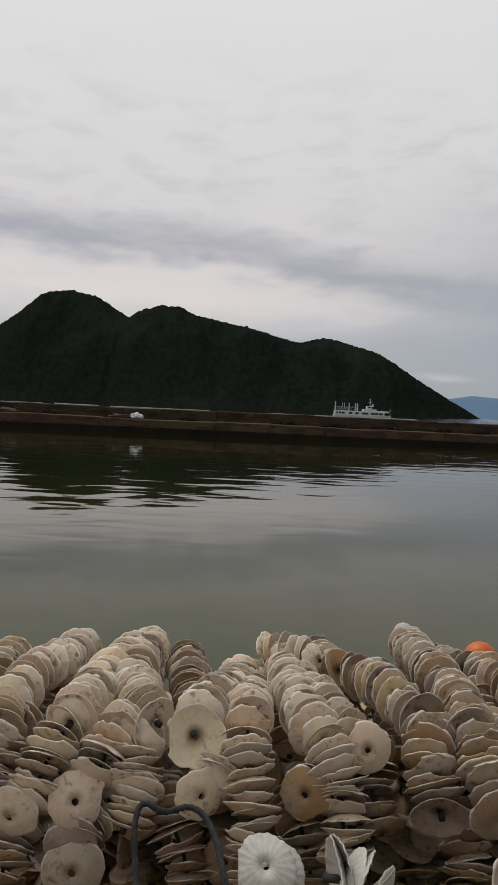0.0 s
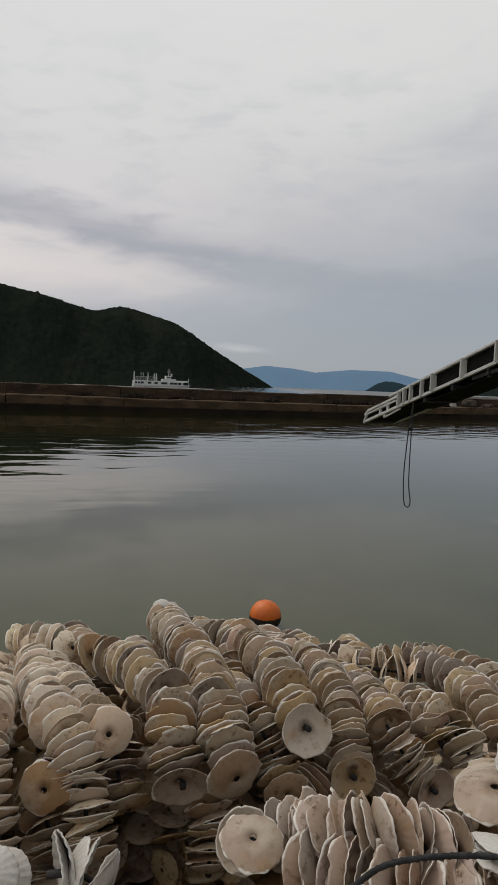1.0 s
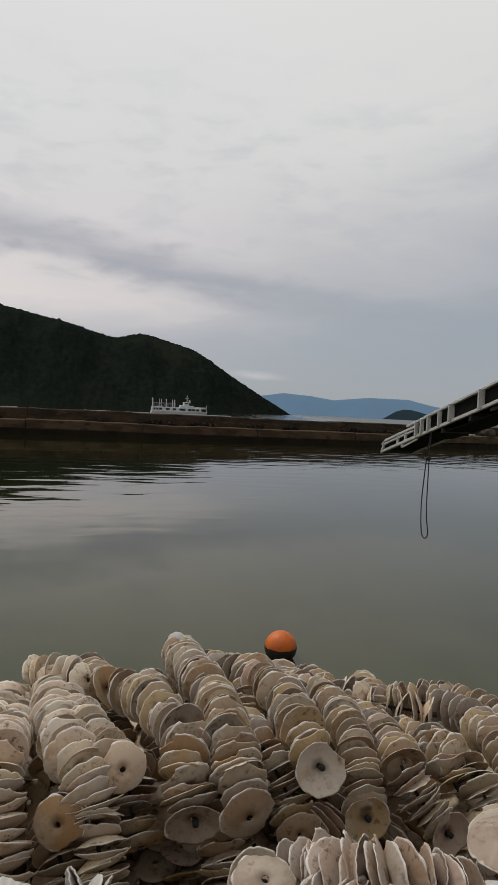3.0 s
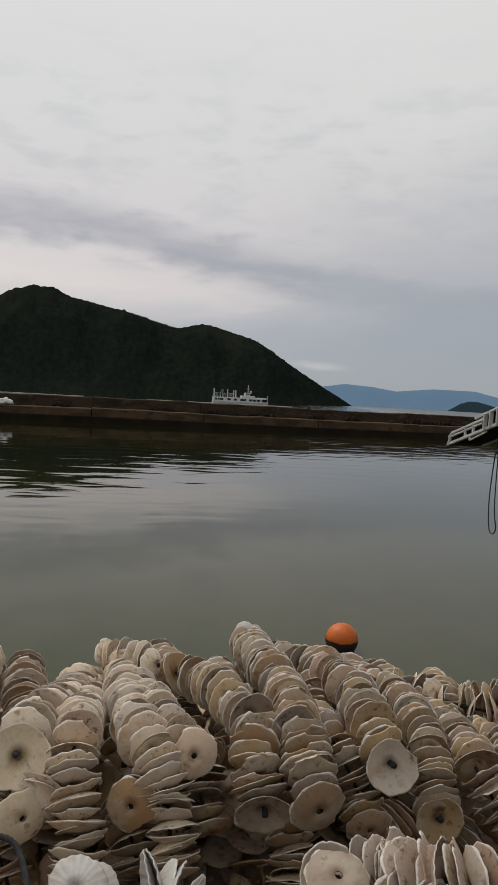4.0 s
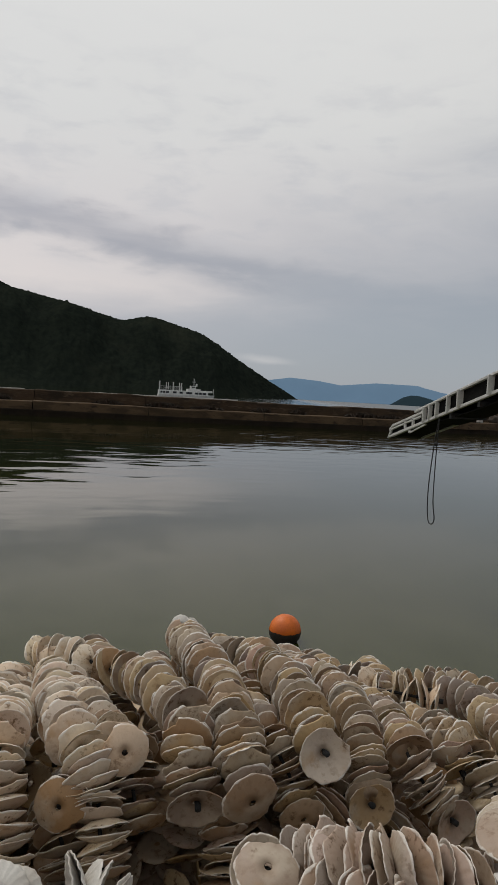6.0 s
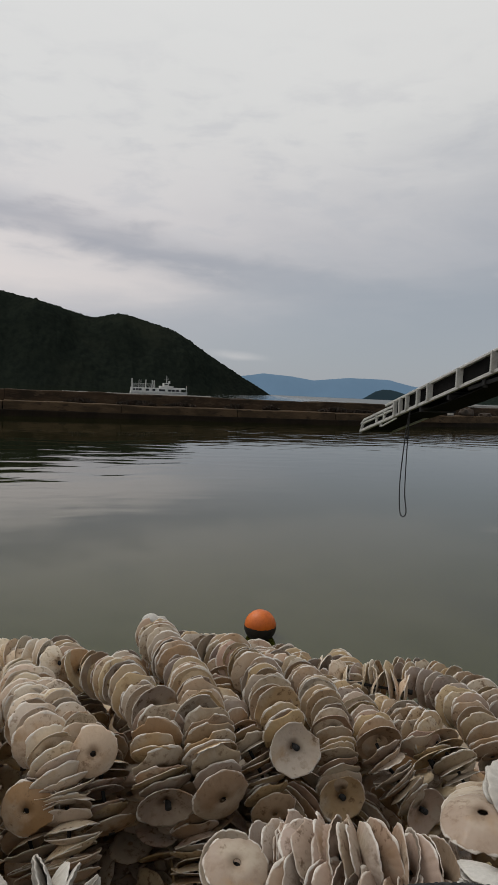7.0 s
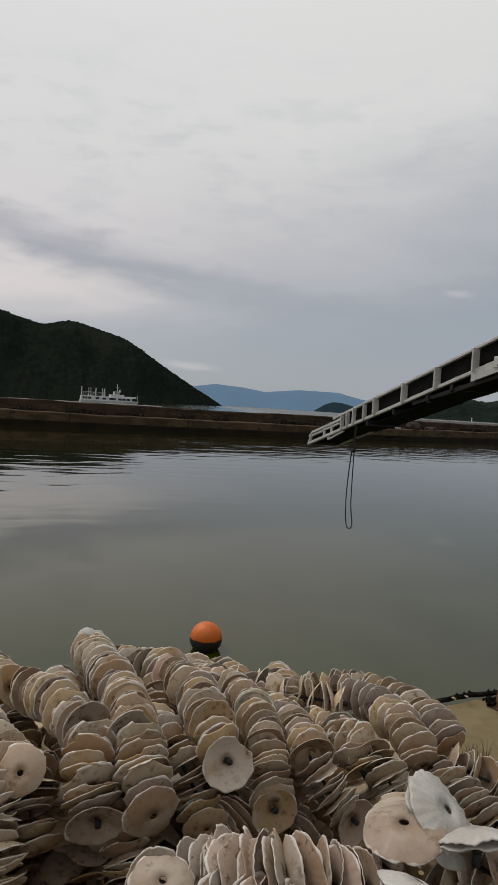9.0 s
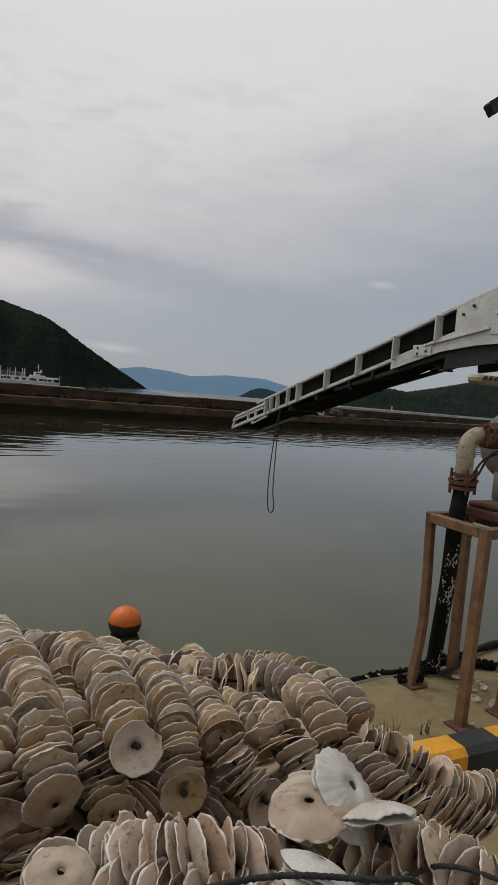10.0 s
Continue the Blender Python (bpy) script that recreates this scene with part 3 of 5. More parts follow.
def fouling(points, name, label, r, seed, count):
    """A crust of mussels and weed along a line."""
    rnd = random.Random(seed)
    bm = bmesh.new()
    pts, _ = spline(points, 60)
    tube(bm, points, r * 0.8, 8, 60, 0.25)
    for _ in range(count):
        p = rnd.choice(pts) + Vector((rnd.uniform(-r, r), rnd.uniform(-r, r), rnd.uniform(0.0, r)))
        rr = bmesh.ops.create_icosphere(bm, subdivisions=1, radius=rnd.uniform(0.005, 0.013))
        bmesh.ops.transform(bm, matrix=Matrix.Translation(p) @ Euler((rnd.uniform(0, 3), rnd.uniform(0, 3), 0)).to_matrix().to_4x4() @ Matrix.Diagonal((1.6, 0.9, 0.7, 1)), verts=rr["verts"])
    return tagged(part(name, bm, "mussel", smooth=False), label, "fouling", kind="stuff")


fouling([(1.3, 2.66, 0.86), (2.0, 2.72, 0.86), (2.28, 2.74, 0.86), (2.55, 2.76, 0.865), (2.75, 2.74, 0.87), (3.0, 2.80, 0.88), (3.4, 2.84, 0.87), (4.2, 2.96, 0.86)],
        "edge_fouling", "black mussels and old rope along the quay edge", 0.016, 3, 130)
fouling([(2.60, 2.66, 0.87), (2.68, 2.62, 0.87), (2.74, 2.64, 0.87)], "foot_fouling", "black tarry clump at the foot of the stand", 0.025, 5, 90)
fouling([(2.80, 2.68, 0.88), (2.95, 2.72, 0.90), (3.15, 2.70, 0.88), (3.3, 2.62, 0.87)], "pipe_fouling", "black tangle of weed round the pipe foot", 0.03, 6, 160)


def stripe_kerb():
    """Square kerb with chamfered top, painted in yellow and black lengths."""
    d = Vector((0.982, -0.03, 0)).normalized()
    n = Vector((0.03, 0.982, 0)).normalized()
    start = Vector((1.985, 1.80, QZ))
    k = thing("kerb", start, "yellow and black striped concrete kerb on the quay", "kerb")
    colours = ["yellow", "black", "yellow", "black", "yellow"]
    at = 0.0
    for col, L in zip(colours, (0.215, 0.20, 0.2, 0.2, 0.2)):
        bm = bmesh.new()
        prof = [(0, 0), (0, 0.125), (0.025, 0.15), (0.125, 0.15), (0.15, 0.125), (0.15, 0)]
        rings = []
        for s in (at, at + 0.33 * L, at + 0.66 * L, at + L - 0.0015):
            rings.append([bm.verts.new(start + d * s + n * a + Vector((0, 0, b + 0.002 * noise.noise((s * 30, a * 30, b * 30))))) for a, b in prof])
        for r0, r1 in zip(rings, rings[1:]):
            for q in range(6):
                bm.faces.new((r0[q], r0[(q + 1) % 6], r1[(q + 1) % 6], r1[q]))
        bm.faces.new(rings[0])
        bm.faces.new(rings[-1][::-1])
        under(k, part("stripe", bm, col, None, col + " painted length"))
        at += L


stripe_kerb()


def pump_stand():
    BL, FL = Vector((2.66, 2.61, QZ)), Vector((2.555, 2.17, QZ))
    u = Vector((0.31, 0.03, 0))
    BR, FR = BL + u, FL + u
    H = 0.94
    s = thing("pump_stand", (BL + FR) / 2, "rusty brown welded steel stand for a pump", "stand")
    up = Vector((0, 0, H))
    out = Vector((0.075, 0.035, 0))
    for a, bend in ((BL, 0.022), (FL, 0.0), (BR, 0.0), (FR, 0.0)):
        bm = bmesh.new()
        if bend:
            pts = [a + Vector((-0.018, 0, 0)), a + Vector((0.022, 0.005, 0.22)), a + Vector((0.033, 0.005, 0.36)), a + Vector((0.026, 0.003, 0.6)), a + Vector((0.006, 0, H))]
            for p, q in zip(pts, pts[1:]):
                bar(bm, p, q + (q - p).normalized() * 0.004, 0.042, 0.042, (1, 0.2, 0), 0.004)
        else:
            bar(bm, a, a + up + (out if a in (FL, FR) else Vector((0, 0, 0))), 0.05, 0.045, (1, 0.2, 0), 0.004)
        under(s, part("leg", bm, "rust"))
        bm = box(bmesh.new(), a + Vector((-0.055, -0.055, 0.002)), a + Vector((0.055, 0.055, 0.012)), 0.003)
        under(s, part("foot_plate", bm, "redrust"))
    for a, b in ((BL, FL), (FL, FR), (BL, BR), (BR, FR)):
        bm = bmesh.new()
        a, b = (v + out if v in (FL, FR) else v for v in (a, b))
        dd = (b - a).normalized() * 0.026
        bar(bm, a + up - Vector((0, 0, 0.024)) + dd, b + up - Vector((0, 0, 0.024)) - dd, 0.05, 0.05, (0, 0, 1), 0.004)
        under(s, part("top_rail", bm, "rust"))
    return BL, FL, FR, BR, H


BL, FL, FR, BR, SH = pump_stand()


def ring_flange(bm, c, axis, r, h, n=24):
    q = Vector(axis).to_track_quat("Z", "Y").to_matrix().to_4x4()
    q.translation = c
    rr = bmesh.ops.create_cone(bm, cap_ends=True, segments=n, radius1=r, radius2=r, depth=h)
    ed = [e for e in bm.edges if all(v in rr["verts"] for v in e.verts) and len(e.link_faces) == 2 and max(len(f.verts) for f in e.link_faces) > 4]
    bmesh.ops.transform(bm, matrix=q, verts=rr["verts"])


def pump():
    base = Vector((2.945, 2.42, QZ + SH))
    p = thing("water_pump", base, "grey-green water pump with cream elbow and rusty flanges on its stand", "pump")
    # rusty bed plate
    bm = box(bmesh.new(), base + Vector((-0.13, -0.17, 0.0)), base + Vector((0.3, 0.17, 0.05)), 0.008)
    box(bm, base + Vector((-0.10, -0.12, 0.05)), base + Vector((0.3, 0.12, 0.08)), 0.01)
    under(p, part("bed_plate", bm, "redrust", None, "thick rusty bed plate"))
    for dx in (-0.07, 0.05):
        bm = bmesh.new()
        ring_flange(bm, base + Vector((dx, -0.13, 0.06)), (0, 0, 1), 0.016, 0.03, 6)
        tube(bm, [base + Vector((dx, -0.13, 0.06)), base + Vector((dx, -0.13, 0.10))], 0.008, 8, 3)
        under(p, part("bolt", bm, "redrust"))
    # volute
    axis = Vector((1, 0.12, 0)).normalized()
    c = base + Vector((0.15, 0.06, 0.38))
    bm = bmesh.new()
    q = axis.to_track_quat("Z", "Y").to_matrix().to_4x4()
    q.translation = c
    rr = bmesh.ops.create_uvsphere(bm, u_segments=32, v_segments=20, radius=1)
    for v in rr["verts"]:
        ang = math.atan2(v.co.y, v.co.x)
        k = 0.19 * (1 + 0.05 * math.cos(ang))
        v.co = Vector((v.co.x * k, v.co.y * k, math.copysign(abs(v.co.z) ** 0.6, v.co.z) * 0.085))
    bmesh.ops.transform(bm, matrix=q, verts=rr["verts"])
    box(bm, base + Vector((0.08, -0.05, 0.07)), base + Vector((0.22, 0.14, 0.25)), 0.02)
    under(p, part("volute", bm, "pump", smooth=True))
    for dx, r in ((-0.27, 0.062), (-0.24, 0.066), (-0.20, 0.07)):
        bm = bmesh.new()
        ring_flange(bm, c + axis * dx + Vector((0, 0, 0.05)), axis, r, 0.022)
        for k in range(8):
            a = 2 * math.pi * k / 8
            ring_flange(bm, c + axis * (dx - 0.014) + Vector((0, 0.8 * r * math.cos(a), 0.05 + 0.8 * r * math.sin(a))), axis, 0.011, 0.02, 6)
        under(p, part("flange", bm, "redrust", None, "rusty bolted flange"))
    # cream elbow
    z_fl = 1.985
    bm = bmesh.new()
    ez = c.z + 0.05
    tube(bm, [c + axis * -0.28 + Vector((0, 0, 0.05)), Vector((2.84, 2.475, ez)), Vector((2.805, 2.488, ez - 0.006)), Vector((2.775, 2.495, ez - 0.028)), Vector((2.758, 2.5, ez - 0.062)), Vector((2.755, 2.5, ez - 0.10)),
              Vector((2.755, 2.5, z_fl + 0.06)), Vector((2.755, 2.5, z_fl))], 0.045, 20, 48)
    under(p, part("elbow", bm, "cream", None, "stained cream pipe elbow", True))
    bm = bmesh.new()
    tube(bm, [c + axis * -0.26 + Vector((0, 0, 0.05)), c + axis * -0.02 + Vector((0, 0, 0.04))], 0.046, 16, 4)
    under(p, part("neck", bm, "pump", smooth=True))
    bm = bmesh.new()
    ring_flange(bm, Vector((2.755, 2.5, c.z - 0.06)), (0, 0, 1), 0.049, 0.02)
    under(p, part("collar", bm, "cream"))
    for dz, r in ((0.022, 0.056), (-0.018, 0.07), (-0.045, 0.07)):
        bm = bmesh.new()
        ring_flange(bm, Vector((2.755, 2.5, z_fl + dz)), (0, 0, 1), r, 0.018)
        under(p, part("flange", bm, "redrust", None, "rusty pipe flange"))
    for a in (2.6, 4.2, 5.6, 1.0):
        o = Vector((2.755 + 0.062 * math.cos(a), 2.5 + 0.062 * math.sin(a), z_fl))
        bm = bmesh.new()
        tube(bm, [o + Vector((0, 0, -0.075)), o + Vector((0, 0, 0.055))], 0.008, 8, 3)
        ring_flange(bm, o + Vector((0, 0, -0.005)), (0, 0, 1), 0.016, 0.016, 6)
        under(p, part("bolt", bm, "redrust"))
    bm = bmesh.new()
    path = [Vector((2.755, 2.5, z_fl - 0.04)), Vector((2.737, 2.505, 1.75)), Vector((2.765, 2.54, 1.45)), Vector((2.83, 2.63, 1.12)), Vector((2.90, 2.72, 0.84))]
    tube(bm, path, 0.041, 18, 40)
    hose = under(p, part("suction_pipe", bm, "tar", None, "black suction pipe crusted with barnacles", True))
    rnd = random.Random(8)
    pts, _ = spline(path, 80)
    bm = bmesh.new()
    for _ in range(22):
        k0 = rnd.choice([rnd.randint(20, 40), rnd.randint(36, 50), rnd.randint(66, 77)])
        a0 = rnd.gauss(-2.0, 0.6)
        for _ in range(rnd.randint(4, 16)):
            k = max(2, min(78, int(rnd.gauss(k0, 1.6))))
            a = rnd.gauss(a0, 0.16)
            o = pts[k] + 0.041 * Vector((math.cos(a), math.sin(a), 0)) + Vector((0, 0, rnd.uniform(-0.006, 0.006)))
            rr = bmesh.ops.create_icosphere(bm, subdivisions=1, radius=rnd.uniform(0.002, 0.006))
            turn = Euler((rnd.uniform(-0.6, 0.6), rnd.uniform(-0.6, 0.6), 0)).to_matrix().to_4x4()
            bmesh.ops.transform(bm, matrix=Matrix.Translation(o) @ turn @ Matrix.Diagonal((0.8, 0.8, rnd.uniform(0.6, 2.6), 1)), verts=rr["verts"])
    ob = tagged(part("barnacles", bm, "barnacle", hose, "white barnacles", True), kind="stuff")
    bm = bmesh.new()
    tube(bm, [c + Vector((-0.1, -0.05, -0.02)), Vector((2.86, 2.46, 2.10)), Vector((2.80, 2.47, 2.03)), Vector((2.77, 2.47, 1.99))], 0.006, 6, 24)
    tube(bm, [c + Vector((-0.1, -0.06, -0.0)), Vector((2.88, 2.45, 2.12)), Vector((2.82, 2.46, 2.02)), Vector((2.77, 2.46, 1.98))], 0.006, 6, 24)
    under(p, part("cable", bm, "rope"))


pump()

bm = bmesh.new()
tube(bm, [(2.86, 2.62, 0.88), (2.98, 2.60, 0.93), (3.1, 2.58, 1.02), (3.25, 2.5, 1.07), (3.6, 2.4, 1.0), (3.9, 2.3, 0.88), (4.2, 2.2, 0.86)], 0.012, 8, 50)
tagged(part("black_hose", bm, "rope", smooth=True), "thin black hose curving over the quay", "hose")


def grass_tuft(at, n, h, seed):
    rnd = random.Random(seed)
    bm = bmesh.new()
    for _ in range(n):
        a = rnd.uniform(0, 6.28)
        lean = rnd.uniform(0.1, 0.6) * h
        pts = []
        base = Vector((rnd.uniform(-0.04, 0.04), rnd.uniform(-0.02, 0.02), 0))
        for k in range(6):
            s = k / 5
            pts.append(base + Vector((math.cos(a) * lean * s ** 2, math.sin(a) * lean * s ** 2, h * rnd.uniform(0.95, 1.0) * (s - 0.25 * s ** 3))))
        side = Vector((-math.sin(a), math.cos(a), 0)) * 0.0028
        prev = None
        for k, q in enumerate(pts):
            w = side * (1 - k / 5.2)
            cur = (bm.verts.new(q - w), bm.verts.new(q + w))
            if prev:
                bm.faces.new((prev[0], prev[1], cur[1], cur[0]))
            prev = cur
    ob = part("grass_tuft", bm, "grass")
    ob.location = at
    return tagged(ob, "thin green grass blades growing from a quay joint", "grass", "grass on the quay", "stuff")


grass_tuft((2.18, 2.22, QZ), 9, 0.11, 1)
grass_tuft((2.10, 2.2, QZ), 12, 0.14, 2)
grass_tuft((2.33, 2.17, QZ), 8, 0.12, 3)


# ---- conveyor ----
def conveyor():
    """Aluminium belt conveyor that slopes down over the water: two side frames, cross bars, belt and tail end."""
    X0, X1 = 4.08, 4.52
    T = lambda y: 3.112 - (y - 4.173) * 0.2905  # top chord height
    B = lambda y: 2.905 - (y - 4.173) * 0.2795  # lower chord height
    c = thing("belt_conveyor", (4.3, 3.4, QZ), "sloping aluminium belt conveyor with a black belt over the water", "conveyor")
    ytip, yk, yend = 7.78, 3.56, 2.2
    for X, side in ((X0, -1), (X1, 1)):
        bm = bmesh.new()
        bar(bm, (X, yk, T(yk)), (X, 7.15, T(7.15)), 0.035, 0.028, (0, 0, 1), 0.004)
        bar(bm, (X, yk, T(yk)), (X, yend, T(yk) + 0.03), 0.035, 0.028, (0, 0, 1), 0.004)
        under(c, part("top_chord", bm, "alu"))
        bm = bmesh.new()
        bar(bm, (X, yk + 0.2, B(yk + 0.2)), (X, ytip - 0.1, B(ytip - 0.1)), 0.035, 0.034, (0, 0, 1), 0.004)
        under(c, part("bottom_chord", bm, "alu"))
        posts = [4.173 + 0.512 * k for k in range(5)] + [6.44, 6.66, 6.80, 6.92]
        for k, y in enumerate(posts):
            bm = bmesh.new()
            w = 0.078 if k < 5 else 0.05
            if k == 0:
                w = 0.085
            bar(bm, (X + side * 0.012, y, B(y) - 0.01), (X + side * 0.012, y, T(y)), 0.02, w, (1, 0, 0), 0.003)
            ob = under(c, part("post", bm, "alu"))
            if side < 0 and k < 5:
                for z in (T(y) - 0.06, B(y) + 0.05):
                    rb = bmesh.new()
                    ring_flange(rb, Vector((X - 0.024, y, z)), (1, 0, 0), 0.009, 0.008, 6)
                    o2 = part("bolt", rb, "darksteel", ob)
        # telescoping tail frame: rounded tip
        bm = bmesh.new()
        for y0, d0, y1, d1, w in ((7.0, 0.0, 7.78, 0.0, 0.026), (7.0, 0.085, 7.74, 0.085, 0.022), (7.78, -0.012, 7.70, 0.10, 0.024), (6.95, 0.125, 7.66, 0.125, 0.03), (7.66, 0.135, 7.76, 0.088, 0.026), (7.36, 0.0, 7.36, 0.13, 0.03), (7.18, 0.0, 7.18, 0.13, 0.03)):
            bar(bm, (X, y0, B(y0) + d0), (X, y1, B(y1) + d1), 0.03, w, (0, 0, 1) if abs(y1 - y0) > 0.2 else (0, 1, 0), 0.004)
        under(c, part("tail_frame", bm, "alu"))
        # lower plate that doubles the chord near the head
        bm = bmesh.new()
        prof = [(4.72, B(4.72) - 0.012), (4.12, B(4.12) - 0.012), (3.985, B(3.985) + 0.0), (3.985, T(3.985) - 0.016), (yk, T(yk) - 0.016), (yend, T(yk) + 0.012), (yend, 2.88), (3.3, 2.87), (3.75, 2.855), (4.12, B(4.12) - 0.105), (4.72, B(4.72) - 0.085)]
        fr = [bm.verts.new((X + side * 0.02, y, z)) for y, z in prof]
        bk = [bm.verts.new((X + side * 0.005, y, z)) for y, z in prof]
        bm.faces.new(fr)
        bm.faces.new(bk[::-1])
        for q in range(len(prof)):
            bm.faces.new((fr[q], fr[(q + 1) % len(prof)], bk[(q + 1) % len(prof)], bk[q]))
        under(c, part("head_plate", bm, "alu"))
        bm = box(bmesh.new(), (X + side * 0.02 - 0.006, 2.9, 2.93), (X + side * 0.02 + 0.006, 3.62, 3.10), 0.003)
        bar(bm, (X + side * 0.03, 3.62, 2.98), (X + side * 0.03, 4.3, B(4.3) + 0.0), 0.02, 0.02, (0, 0, 1), 0.003)
        box(bm, (X + side * 0.026 - 0.005, 4.22, B(4.22) - 0.11), (X + side * 0.026 + 0.005, 4.44, B(4.44) + 0.045), 0.003)
        plate = under(c, part("joint_plate", bm, "alu"))
        for y, z in ((3.55, 3.075), (3.45, 3.08), (3.3, 3.085), (3.2, 3.09), (3.8, 3.16), (3.9, 3.1), (4.28, 2.82), (4.38, 2.80), (4.28, 2.87), (4.38, 2.85)):
            rb = bmesh.new()
            ring_flange(rb, Vector((X + side * 0.03, y, z)), (1, 0, 0), 0.012, 0.014, 6)
            o2 = part("bolt", rb, "darksteel", plate)
    # belt: carrying run with raised sides, and return run
    bm = bmesh.new()
    rings = []
    for k in range(40):
        y = yend + (7.72 - yend) * k / 39
        z = (T(y) if y > yk else T(yk)) - 0.055
        if y > 6.9:
            z = min(z, B(y) + 0.10)
        rings.append([bm.verts.new((xx, y, z + dz)) for xx, dz in ((X0 + 0.022, 0.048), (X0 + 0.10, -0.02), (X1 - 0.10, -0.02), (X1 - 0.022, 0.048), (X1 - 0.022, -0.10), (X0 + 0.022, -0.10))])
    for r0, r1 in zip(rings, rings[1:]):
        for q in range(6):
            bm.faces.new((r0[q], r0[(q + 1) % 6], r1[(q + 1) % 6], r1[q]))
    bm.faces.new(rings[0])
    bm.faces.new(rings[-1][::-1])
    under(c, part("belt", bm, "belt", None, "black rubber belt"))
    # dark under-frame, hangers and brackets
    def piece(name, a, b, w, h, up):
        under(c, part(name, bar(bmesh.new(), a, b, w, h, up), "darksteel"))

    for X in (X0 + 0.03, X1 - 0.03):
        piece("under_beam", (X, 3.0, B(3.8) - 0.15), (X, 4.1, B(4.1) - 0.17), 0.03, 0.16, (0, 0, 1))
        piece("under_beam", (X, 4.1, B(4.1) - 0.13), (X, 5.6, B(5.6) - 0.045), 0.03, 0.035, (0, 0, 1))
        for y in (4.5, 5.0, 5.35):
            piece("hanger", (X, y, B(y)), (X, y, B(y) - 0.1), 0.03, 0.04, (0, 1, 0))
    for y in (4.12, 4.5, 5.0, 5.35, 5.9, 6.4, 3.5):
        piece("cross_bar", (X0, y, B(y) - 0.05), (X1, y, B(y) - 0.05), 0.04, 0.06, (0, 0, 1))
    for y in (3.2, 3.55, 4.1):
        z = B(max(y, 3.8))
        piece("bracket", (X0 - 0.01, y, z - 0.26), (X0 + 0.09, y, z - 0.26), 0.06, 0.015, (0, 0, 1))
        piece("bracket_stem", (X0 + 0.03, y, z - 0.25), (X0 + 0.03, y, z - 0.2), 0.02, 0.02, (0, 1, 0))
    # slack return run of the belt
    bm = bmesh.new()
    rings = []
    for k in range(25):
        y = 4.3 + 0.105 * k
        z = B(y) - 0.03 - 0.05 * math.sin(math.pi * k / 24)
        rings.append([bm.verts.new(p) for p in ((4.12, y, z), (4.48, y, z), (4.48, y, z - 0.012), (4.12, y, z - 0.012))])
    for r0, r1 in zip(rings, rings[1:]):
        for q in range(4):
            bm.faces.new((r0[q], r0[(q + 1) % 4], r1[(q + 1) % 4], r1[q]))
    bm.faces.new(rings[0])
    bm.faces.new(rings[-1][::-1])
    under(c, part("return_belt", bm, "belt", None, "slack black return belt"))
    bm = bmesh.new()
    bar(bm, (X0, 6.9, B(6.9) - 0.035), (X0, 7.25, B(7.25) + 0.005 - 0.06), 0.02, 0.015)
    bar(bm, (X0, 7.25, B(7.25) - 0.0), (X0, 7.25, B(7.25) - 0.06), 0.02, 0.03, (0, 1, 0))
    under(c, part("bracket", bm, "alu"))
    for y, r in ((7.72, 0.05), (6.0, 0.03), (5.0, 0.03)):
        bm = bmesh.new()
        ring_flange(bm, Vector(((X0 + X1) / 2, y, B(y) + 0.03)), (1, 0, 0), r, X1 - X0 - 0.06, 18)
        under(c, part("roller", bm, "darksteel"))
    for X in (X0, X1):
        bm = bmesh.new()
        bar(bm, (X, 2.5, QZ), (X, 2.5, 3.2), 0.06, 0.06, (0, 1, 0), 0.004)
        under(c, part("support_leg", bm, "darksteel"))
    return T, B


conveyor()
bm = bmesh.new()
tube(bm, [(4.08, 6.60, 2.27), (4.07, 6.605, 1.9), (4.07, 6.60, 1.3), (4.07, 6.545, 1.07), (4.07, 6.61, 1.0), (4.07, 6.685, 1.07), (4.07, 6.715, 1.4), (4.07, 6.66, 1.9), (4.08, 6.61, 2.2)], 0.0065, 6, 60)
bmesh.ops.create_icosphere(bm, subdivisions=2, radius=0.028, matrix=Matrix.Translation((4.07, 6.62, 1.905)))
tagged(part("hanging_rope", bm, "rope", smooth=True), "thin dark rope hanging in a loop from the conveyor", "rope")

# rusty cream lamp hanging under the conveyor head
lamp = thing("work_lamp", (3.72, 3.30, 2.62), "rust-streaked cream work lamp fixed beside the conveyor", "lamp")
bm = box(bmesh.new(), (3.62, 3.27, 2.535), (4.05, 3.39, 2.60), 0.02)
under(lamp, part("body", bm, "cream"))
bm = bmesh.new()
for k in range(7):
    ring_flange(bm, Vector((3.67 + k * 0.05, 3.262, 2.578)), (0, 1, 0), 0.016, 0.012, 8)
under(lamp, part("studs", bm, "redrust", None, "row of rusty studs"))
bm = bmesh.new()
bar(bm, (4.0, 3.33, 2.59), (4.08, 3.33, 2.86), 0.03, 0.03)
under(lamp, part("arm", bm, "darksteel"))

# dark eave gutter of the shed roof at the side
shed = thing("shed_roof", (5.9, 5.0, QZ), "dark steel roof arm of a quayside shed", "roof")
E1 = Vector((3.58, 3.40, 4.36))
dirv = Vector((0.92, -0.25, 0.72)).normalized()
bm = bmesh.new()
bar(bm, E1, E1 + dirv * 2.2, 0.08, 0.08, (0, 0, 1), 0.004)
bar(bm, E1 + Vector((0.02, 0, 0.06)) - dirv * 0.03, E1 + dirv * 0.2 + Vector((0.02, 0, 0.06)), 0.10, 0.02)
under(shed, part("arm", bm, "darksteel"))
bm = bmesh.new()
bar(bm, Vector((5.6, 2.86, QZ)), Vector((5.6, 2.86, 6.0)), 0.12, 0.12, (0, 1, 0), 0.005)
